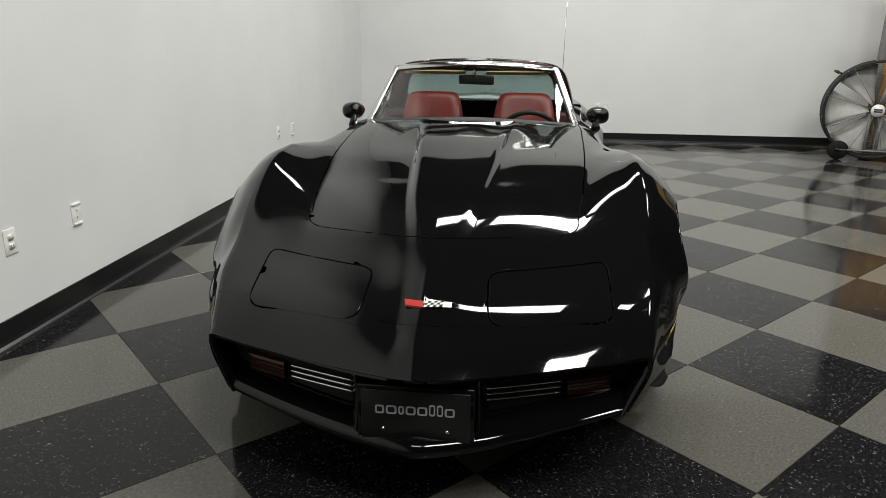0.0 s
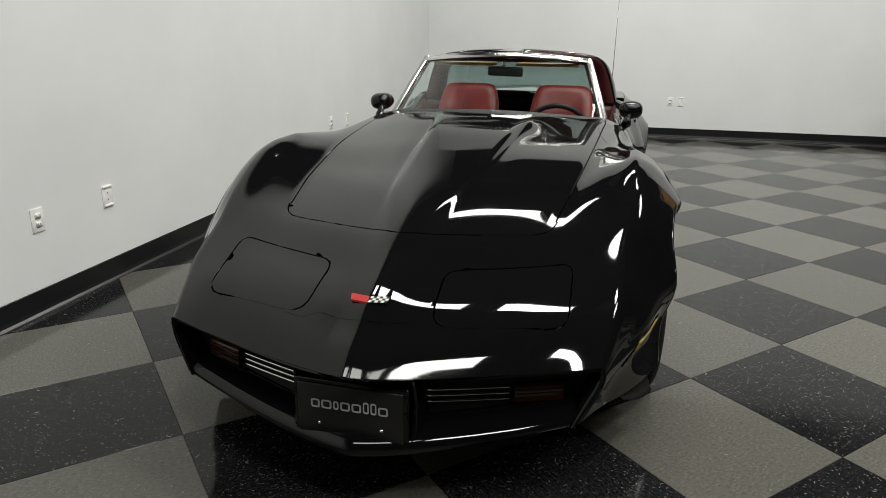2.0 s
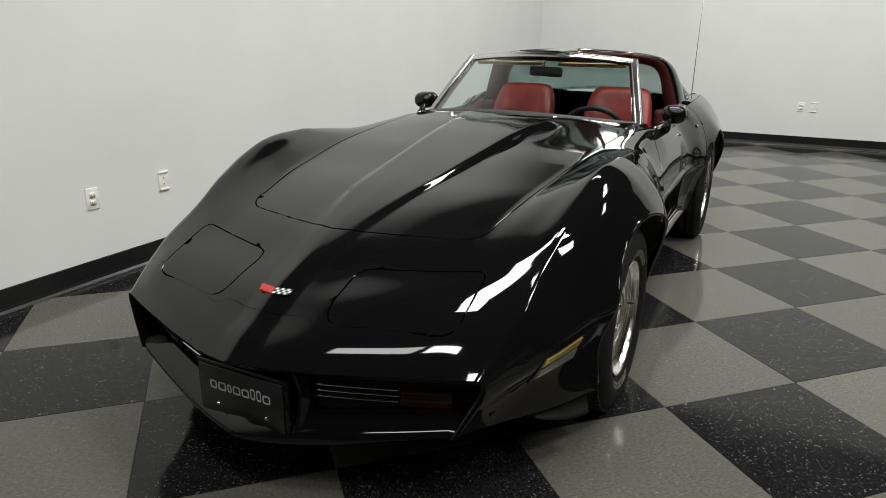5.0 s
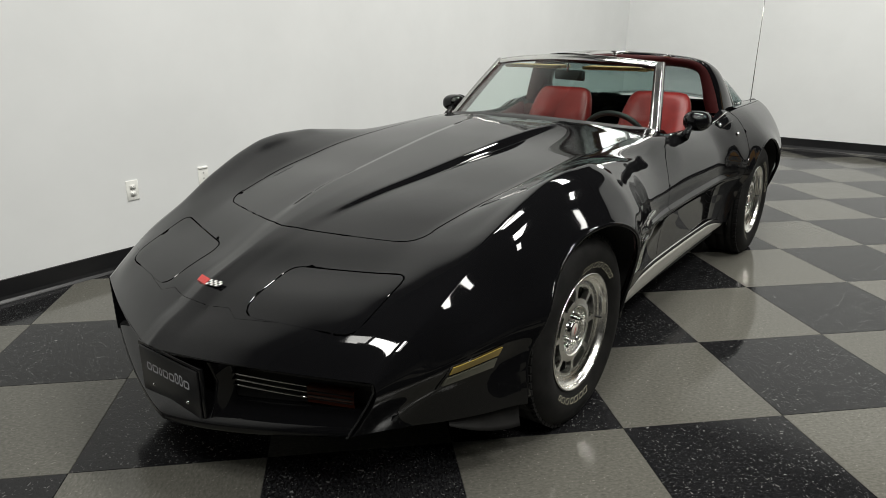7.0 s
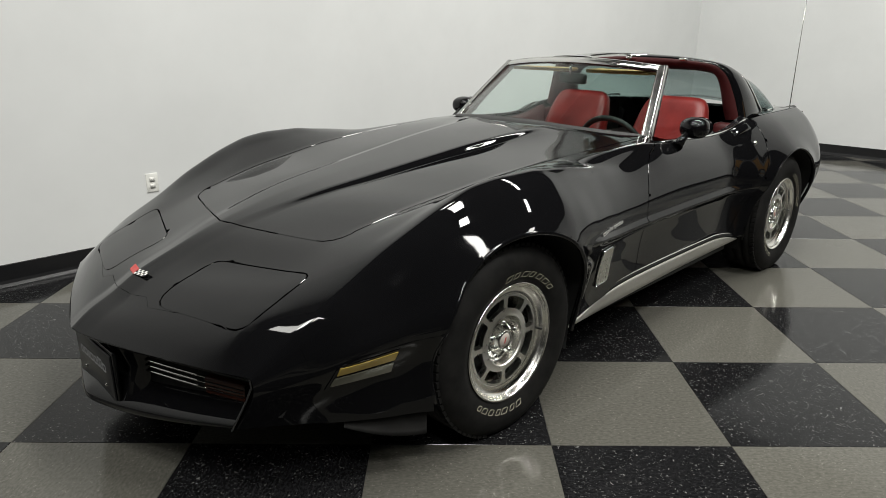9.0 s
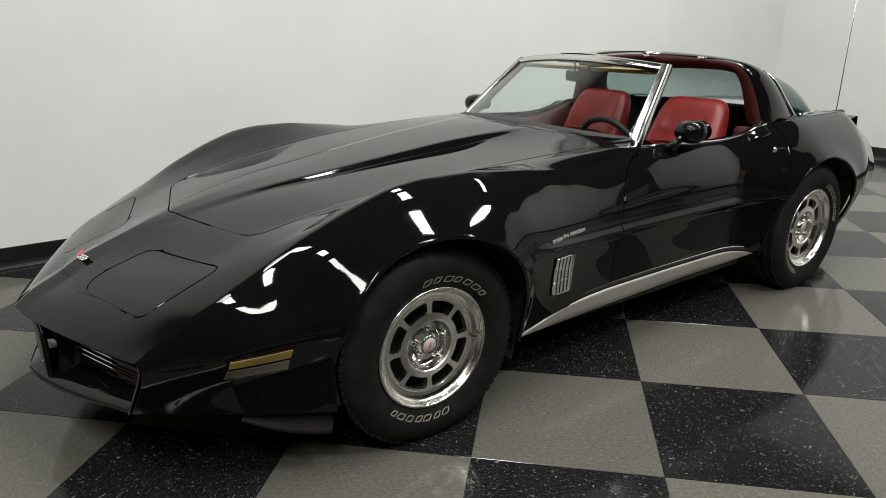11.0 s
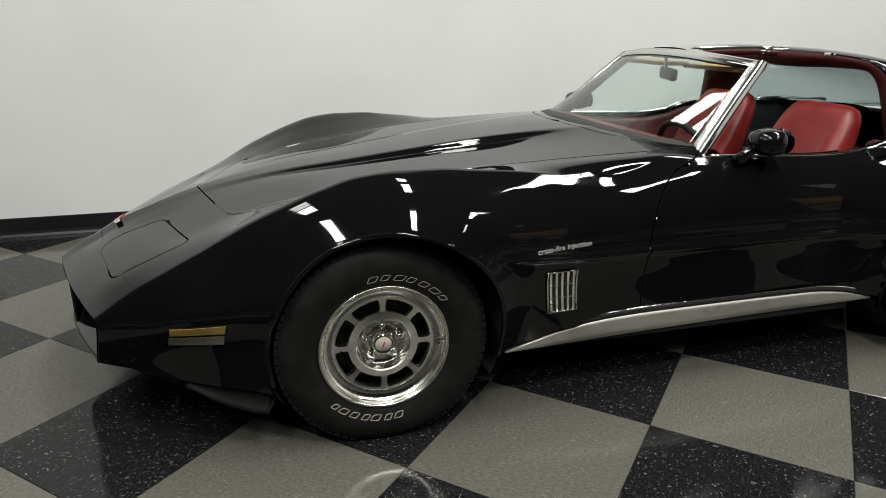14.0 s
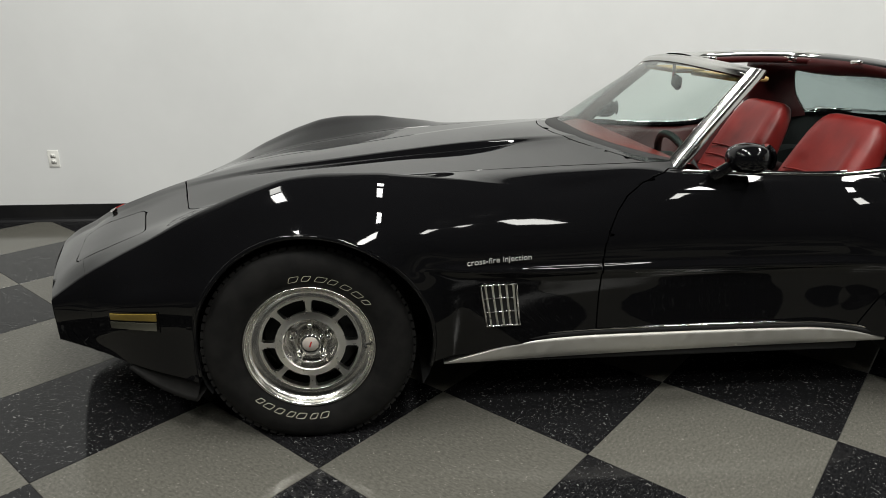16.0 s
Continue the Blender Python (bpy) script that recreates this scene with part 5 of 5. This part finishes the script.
    add_loft(bm, [ring, [(x * 0.97, y + 0.015, 0.55 + (z - 0.55) * 0.95) for x, y, z in ring], [(x * 0.9, y + 0.02, 0.45) for x, y, z in ring]])
    bmesh.ops.recalc_face_normals(bm, faces=bm.faces)
    part("tail_panel", bm, PAINT, car)
    bm = bmesh.new()
    rows = []
    for x in np.linspace(-0.60, 0.60, 31):
        y = 3.40 - 0.06 * (abs(x) / 0.60) ** 3
        rows.append([(x, y - 0.10, 0.795), (x, y - 0.02, 0.820), (x, y + 0.055, 0.838), (x, y + 0.075, 0.835), (x, y + 0.085, 0.75)])
    add_loft(bm, rows)
    bmesh.ops.recalc_face_normals(bm, faces=bm.faces)
    part("tail_spoiler", bm, PAINT, car)


def cushion(rows, name, mat, parent, label=""):
    """A padded shape from rings of points."""
    bm = bmesh.new()
    grid = add_loft(bm, rows, True)
    bm.faces.new(grid[0][::-1])
    bm.faces.new(grid[-1])
    bmesh.ops.recalc_face_normals(bm, faces=bm.faces)
    return part(name, bm, mat, parent, label)


def ring(w, d, power, n=32):
    out = []
    for k in range(n):
        t = 2 * math.pi * k / n
        c, s = math.cos(t), math.sin(t)
        out.append((w * math.copysign(abs(c) ** power, c), d * math.copysign(abs(s) ** power, s)))
    return out


def build_seat(x):
    seat = new("seat")
    seat.parent = car
    seat["label"] = "red leather bucket seat"
    # backrest: swells at the sides, rounded crown
    rows = []
    prof = curve([(0.0, 0.215, 0.085), (0.15, 0.235, 0.10), (0.45, 0.24, 0.09), (0.7, 0.228, 0.075), (0.86, 0.212, 0.062), (0.95, 0.19, 0.046), (0.99, 0.16, 0.026), (1.0, 0.12, 0.008)])
    for h in (0, 0.06, 0.15, 0.3, 0.45, 0.6, 0.72, 0.82, 0.9, 0.95, 0.98, 0.995, 1.0):
        w, d = prof(h)[0] * 0.92, prof(h)[1] * 0.92
        cy, cz = 1.89 + 0.255 * h, 0.42 + 0.567 * h
        row = []
        for px, py in ring(w, d, 0.55):
            dent = 0.046 * max(0.0, 1 - (px / 0.145) ** 4) * math.sin(math.pi * min(1, h * 1.05)) if py < 0 else 0.0
            row.append((x + px, cy + py + dent, cz - py * 0.35))
        rows.append(row)
    back = cushion(rows, "backrest", LEATHER, seat)
    for h in (0.16, 0.26, 0.36, 0.46, 0.55):
        bm = bmesh.new()
        cy, cz = 1.89 + 0.255 * h, 0.42 + 0.567 * h
        d = prof(h)[1]
        add_tube(bm, [(x + px, cy - d + 0.046 * math.sin(math.pi * h * 1.05) * (1 - (px / 0.145) ** 4) - 0.0005, cz + d * 0.35) for px in np.linspace(-0.14, 0.14, 9)], 0.0045, 6)
        part("seam", bm, LEATHER, back)
    rows = []
    for z, w, d in ((0.28, 0.23, 0.22), (0.36, 0.245, 0.25), (0.42, 0.245, 0.25), (0.455, 0.235, 0.24), (0.47, 0.20, 0.21)):
        rows.append([(x + px, 1.70 + py, z - 0.12 * py) for px, py in ring(w, d, 0.5)])
    cushion(rows, "seat_cushion", LEATHER, seat)


def build_cabin():
    part("cabin_floor", box((-0.66, 1.05, 0.24), (0.66, 2.75, 0.28), 0.01), CARPET, car)
    part("bulkhead", box((-0.66, 2.16, 0.28), (0.66, 2.22, 0.70), 0.02), CARPET, car)
    part("cargo_floor", box((-0.62, 2.22, 0.60), (0.62, 3.15, 0.64), 0.02), CARPET, car)
    for sx in (-1, 1):
        part("cargo_side", box((sx * 0.64 - 0.02, 2.22, 0.60), (sx * 0.64 + 0.02, 3.10, 0.90), 0.015), BLACK_TRIM, car)
        bm = bmesh.new()
        rows = []
        for y in np.linspace(1.20, 2.16, 22):
            bulge = 0.02 * math.sin(math.pi * (y - 1.20) / 0.96)
            top = float(SHELL_LINES[6](float(y))[1]) - 0.016
            rows.append([(sx * 0.69, y, top - 0.008), (sx * 0.675, y, top), (sx * 0.655, y, top - 0.002), (sx * (0.645 - bulge), y, top - 0.026), (sx * (0.64 - bulge), y, 0.68), (sx * (0.60 - bulge), y, 0.655),
                         (sx * (0.60 - bulge), y, 0.62), (sx * 0.645, y, 0.59), (sx * 0.65, y, 0.28)])
        add_loft(bm, rows)
        bmesh.ops.recalc_face_normals(bm, faces=bm.faces)
        part("door_lining", bm, RED_TRIM, car, "dark red door lining with armrest")
        part("quarter_trim", box((sx * 0.59 - 0.07, 2.15, 0.30), (sx * 0.59 + 0.07, 2.22, 0.86), 0.03), RED_TRIM, car, "dark red trim behind the door")
        build_seat(sx * 0.318)
        bm = bmesh.new()
        add_box(bm, (sx * 0.25 - 0.185, 1.545, 1.132), (sx * 0.25 + 0.185, 1.675, 1.150), None, 0.007)
        part("sun_visor", bm, TAN, car, "tan sun visor")
    # dash: black top, red lower panels
    bm = bmesh.new()
    rows = []
    for u in np.linspace(-1, 1, 31):
        b = screen_base(u * 0.98)
        rows.append([b + Vector((0, 0.012, -0.012)), Vector((u * 0.62, b.y + 0.05, lerp(0.892, 0.872, abs(u)))), Vector((u * 0.63, max(b.y + 0.08, 1.315), 0.868)), Vector((u * 0.64, 1.352, 0.85)), Vector((u * 0.64, 1.352, 0.76))])
    add_loft(bm, rows)
    bmesh.ops.recalc_face_normals(bm, faces=bm.faces)
    dash = part("dashboard", bm, LEATHER, car, "dark red dashboard")
    part("dash_face", box((-0.645, 1.30, 0.52), (0.645, 1.35, 0.80), 0.02), RED_TRIM, dash)
    bm = bmesh.new()
    add_box(bm, (-0.13, 1.30, 0.30), (0.13, 1.38, 0.80), None, 0.02)
    part("gauge_stack", bm, BLACK_TRIM, dash)
    bm = bmesh.new()
    rows = []
    for u in np.linspace(0, 1, 13):
        y = lerp(1.335, 1.385, u)
        rows.append([(0.345 + 0.17 * math.cos(t), y, 0.775 + 0.085 * math.sin(t)) for t in np.linspace(0, math.pi, 17)])
    add_loft(bm, rows)
    part("gauge_hood", bm, BLACK_TRIM, dash)
    part("console", box((-0.11, 1.45, 0.28), (0.11, 2.16, 0.50), 0.03), LEATHER, car)
    bm = bmesh.new()
    add_tube(bm, [(0, 1.62, 0.49), (0, 1.60, 0.60)], 0.008, 8)
    add_lathe(bm, [(0.0, 0.03), (0.02, 0.02), (0.024, 0.0), (0.01, -0.02)], pose(0, 1.60, 0.61, 0, -90, 0), 14)
    part("gear_lever", bm, BLACK_TRIM, car)
    # steering wheel
    m = Matrix.Translation((0.340, 1.425, 0.757)) @ Matrix.Rotation(radians(-68), 4, "X")
    wheel = new("steering_wheel")
    wheel.parent = car
    wheel.matrix_local = m
    bm = bmesh.new()
    add_tube(bm, [(0.185 * math.cos(t), 0.185 * math.sin(t), 0) for t in np.linspace(0, 2 * math.pi, 48, endpoint=False)], 0.0145, 10, closed=True)
    part("steering_rim", bm, BLACK_TRIM, wheel, "black leather rim")
    for a in (90, 200, 340):
        bm = bmesh.new()
        t = radians(a)
        add_tube(bm, [(0.04 * math.cos(t), 0.04 * math.sin(t), -0.02), (0.18 * math.cos(t), 0.18 * math.sin(t), 0)], 0.011, 8, flat=0.4)
        part("spoke", bm, BRUSHED, wheel)
    bm = bmesh.new()
    add_lathe(bm, [(0.0, 0.012), (0.04, 0.008), (0.052, -0.02), (0.03, -0.16), (0.0, -0.16)], pose(0, 0, 0, 0, -90, 0), 24)
    part("steering_hub", bm, BLACK_TRIM, wheel)
    # inside mirror on its stem, turned to the driver
    turn = Matrix.Translation((0.01, 1.512, 0)) @ Matrix.Rotation(radians(-20), 4, "Z")
    bm = bmesh.new()
    add_box(bm, (-0.115, -0.0125, 1.075), (0.115, 0.0125, 1.130), turn, 0.012, 3)
    inner = part("inside_mirror", bm, BLACK_TRIM, car)
    bm = bmesh.new()
    add_tube(bm, [(0, 1.505, 1.12), (0, 1.50, 1.175)], 0.007, 8)
    part("mirror_stem", bm, CHROME, inner)
    bm = bmesh.new()
    add_box(bm, (-0.105, 0.0135, 1.082), (0.105, 0.0155, 1.124), turn)
    part("mirror_face", bm, MIRROR, inner)



build_nose()
for side_sign in (1, -1):
    build_side_trim(side_sign)
    build_mirror(side_sign)
build_wheel((0.755, 0.010, 0.3315), 0.0, ((102, 33), (282, 220)))
build_wheel((0.755, WHEELBASE, 0.3315), 0.0, ((66, -3), (246, 184)))
build_wheel((-0.755, 0.010, 0.3315), math.pi, ((150, 80), (330, 262)))
build_wheel((-0.755, WHEELBASE, 0.3315), math.pi, ((20, -50), (200, 138)))
build_wells()
build_glass()
build_roof()
build_cabin()


# ---- things by the back wall ----
def build_fan():
    r, d = 0.568, 0.26
    fan = thing("drum_fan", (4.44, 8.58, 0.0), "large black steel drum fan on two wheels", "fan")
    fan.rotation_euler = (0, 0, radians(-17))
    c = 0.605

    def at(bm):
        bmesh.ops.transform(bm, matrix=pose(0, 0, c, 0, 0, -90), verts=bm.verts)
        return bm
    bm = bmesh.new()
    add_lathe(bm, [(r - 0.02, d / 2), (r, d / 2 + 0.012), (r + 0.014, d / 2), (r + 0.006, d / 2 - 0.03), (r + 0.006, -d / 2 + 0.03), (r + 0.014, -d / 2), (r, -d / 2 - 0.012), (r - 0.012, -d / 2), (r - 0.008, d / 2 - 0.03), (r - 0.02, d / 2)], None, 72)
    bmesh.ops.recalc_face_normals(bm, faces=bm.faces)
    part("drum", at(bm), FAN_BLACK, fan)
    for sgn in (1, -1):
        guard = new("guard")
        guard.parent = fan
        for k in range(9):
            a = radians(40 * k + 4)
            bm = bmesh.new()
            add_tube(bm, [(sgn * (d / 2 + 0.02), 0.07 * math.cos(a), 0.07 * math.sin(a)), (sgn * (d / 2 + 0.01), r * math.cos(a), r * math.sin(a))], 0.0035, 6)
            part("guard_rod", at(bm), STEEL_GREY, guard)
        for q in np.arange(0.10, 0.555, 0.03):
            bm = bmesh.new()
            add_tube(bm, [(sgn * (d / 2 + 0.014), q * math.cos(t), q * math.sin(t)) for t in np.linspace(0, 2 * math.pi, 48, endpoint=False)], 0.0009, 4, closed=True)
            part("guard_ring", at(bm), WIRE, guard)
        bm = bmesh.new()
        add_lathe(bm, [(0.0, sgn * (d / 2 + 0.032)), (0.07, sgn * (d / 2 + 0.03)), (0.075, sgn * (d / 2 + 0.015))], None, 28)
        disc = part("hub_disc", at(bm), BADGE_WHITE, guard, "white hub disc with dark bars")
        if sgn > 0:
            bm = bmesh.new()
            for z, w in ((0.012, 0.045), (-0.012, 0.045)):
                add_box(bm, (d / 2 + 0.031, -w, z - 0.008), (d / 2 + 0.034, w, z + 0.008))
            part("disc_bars", at(bm), MATTE_BLACK, disc, "plain dark bars", smooth=False)
    for k in range(6):
        a0 = radians(60 * k)
        bm = bmesh.new()
        rows = []
        for q in np.linspace(0.07, 0.54, 9):
            half = lerp(0.30, 0.42, q / 0.54)
            rows.append([(0.05 * math.sin(w * 1.5), q * math.cos(a0 + w * half), q * math.sin(a0 + w * half)) for w in np.linspace(-1, 1, 7)])
        add_loft(bm, rows)
        thicken(bm, 0.003)
        part("blade", at(bm), FAN_BLADE, fan)
    bm = bmesh.new()
    add_lathe(bm, [(0.0, 0.10), (0.07, 0.09), (0.08, -0.12), (0.0, -0.13)], None, 24)
    part("motor", at(bm), FAN_BLACK, fan)
    for k in range(12):
        a = radians(30 * k + 10)
        bm = bmesh.new()
        add_lathe(bm, [(0.0, 0.008), (0.008, 0.006), (0.009, 0.0)], Matrix.Translation((d / 2 - 0.015, (r + 0.008) * math.cos(a), (r + 0.008) * math.sin(a))) @ Matrix.Rotation(a, 4, "X") @ Matrix.Rotation(radians(90), 4, "Z"), 8)
        part("rim_bolt", at(bm), BADGE_WHITE, fan)
    for sx in (-1, 1):
        for dy in (-0.10, 0.10):
            bm = bmesh.new()
            add_tube(bm, [(sx * 0.06, dy, c - 0.05), (sx * 0.06, dy, 0.10)], 0.018, 8)
            part("motor_mount", bm, STEEL_GREY, fan)
        bm = bmesh.new()
        add_tube(bm, [(sx * 0.36, -0.22, 0.13), (sx * 0.36, 0.22, 0.13)], 0.016, 8)
        part("base_rail", bm, BLACK_TRIM, fan)
        bm = bmesh.new()
        add_lathe(bm, [(0.02, -0.04), (0.09, -0.04), (0.112, -0.025), (0.115, 0.0), (0.112, 0.025), (0.09, 0.04), (0.02, 0.04)], pose(sx * 0.34, -0.13, 0.115, 0, 0, 90), 28)
        bmesh.ops.recalc_face_normals(bm, faces=bm.faces)
        part("fan_wheel", bm, RUBBER, fan)
        bm = bmesh.new()
        add_tube(bm, [(sx * 0.30, 0.20, 0.13), (sx * 0.30, 0.22, 0.0)], 0.016, 8)
        part("foot", bm, RUBBER, fan)
    bm = bmesh.new()
    add_tube(bm, [(-0.36, -0.16, 0.125), (0.36, -0.16, 0.125)], 0.012, 8)
    part("axle", bm, STEEL_GREY, fan)
    bm = bmesh.new()
    add_tube(bm, [(-0.44, -0.10, 1.02), (-0.485, -0.13, 1.045), (-0.485, 0.13, 1.045), (-0.44, 0.10, 1.02)], 0.014, 8)
    part("handle", bm, BLACK_TRIM, fan)


def build_wood_partition():
    ob = thing("wooden_door", (4.50, 8.95, 0.0), "tall varnished pine door in a grey steel frame", "door")
    ob.rotation_euler = (0, 0, radians(-4))
    part("steel_post", box((0.04, -0.05, 0.0), (0.10, 0.05, 2.15), 0.006), STEEL_GREY, ob)
    for k in range(3):
        part("board", box((0.104 + 0.24 * k, -0.03, 0.02), (0.34 + 0.24 * k, 0.03, 2.12), 0.004), WOOD, ob)
    part("steel_post", box((0.83, -0.05, 0.0), (0.93, 0.05, 2.15), 0.006), STEEL_GREY, ob)
    part("top_rail", box((0.04, -0.05, 2.15), (0.93, 0.05, 2.25), 0.006), STEEL_GREY, ob)


build_fan()
build_wood_partition()


# ---- the floor, tile by tile ----
def build_floor():
    floor = tagged(part("floor", box((WALL_X - 0.15, FAR_Y - 0.15, -0.12), (FAR_X + 0.15, WALL_Y + 1.35, -0.003)), GROUT, smooth=False),
                   "waxed checkered vinyl tile floor, grey and black tiles laid diagonally", "floor", kind="structure")
    g = 0.0006

    def tile_mesh(name, mat):
        bm = bmesh.new()
        h = TILE / 2 - g
        c = 0.0012
        top = [bm.verts.new((x * (h - c), y * (h - c), 0.0)) for x, y in ((-1, -1), (1, -1), (1, 1), (-1, 1))]
        low = [bm.verts.new((x * h, y * h, -c)) for x, y in ((-1, -1), (1, -1), (1, 1), (-1, 1))]
        foot = [bm.verts.new((x * h, y * h, -0.0028)) for x, y in ((-1, -1), (1, -1), (1, 1), (-1, 1))]
        bm.faces.new(top)
        for k in range(4):
            bm.faces.new((top[k], low[k], low[(k + 1) % 4], top[(k + 1) % 4]))
            bm.faces.new((low[k], foot[k], foot[(k + 1) % 4], low[(k + 1) % 4]))
        bmesh.ops.recalc_face_normals(bm, faces=bm.faces)
        mesh = bpy.data.meshes.new(name)
        bm.to_mesh(mesh)
        bm.free()
        mesh.materials.append(mat)
        return mesh
    light, dark = tile_mesh("light_tile", LIGHT_TILE), tile_mesh("dark_tile", DARK_TILE)
    r = 2 ** -0.5
    spots = []
    for i in range(-40, 41):
        for j in range(-40, 41):
            x, y = TILE * (i - j) * r, TILE * (i + j + 1) * r
            if WALL_X - 0.43 < x < FAR_X + 0.4 and FAR_Y - 0.4 < y < WALL_Y + 1.3 and (y < WALL_Y + 0.43 or x > NORTH_END - 0.2):
                spots.append((math.hypot(x - 1.5, y - 3.6), x, y, (i + j) % 2 == 0))
    spots.sort()
    far = {True: bmesh.new(), False: bmesh.new()}
    h = TILE / 2 - g
    for k, (_, x, y, is_light) in enumerate(spots):
        if k < 298:
            ob = new("floor_tile", light if is_light else dark)
            ob.parent = floor
            ob.location, ob.rotation_euler = (x, y, 0), (0, 0, radians(45 + 90 * random.randrange(4)))
        else:
            q = h * 2 ** 0.5
            bm = far[is_light]
            bm.faces.new([bm.verts.new(p) for p in ((x - q, y, 0), (x, y - q, 0), (x + q, y, 0), (x, y + q, 0))])
    for is_light, bm in far.items():
        ob = part("far_tiles", bm, LIGHT_TILE if is_light else DARK_TILE, floor, smooth=False)
        tagged(ob, kind="stuff")


build_floor()
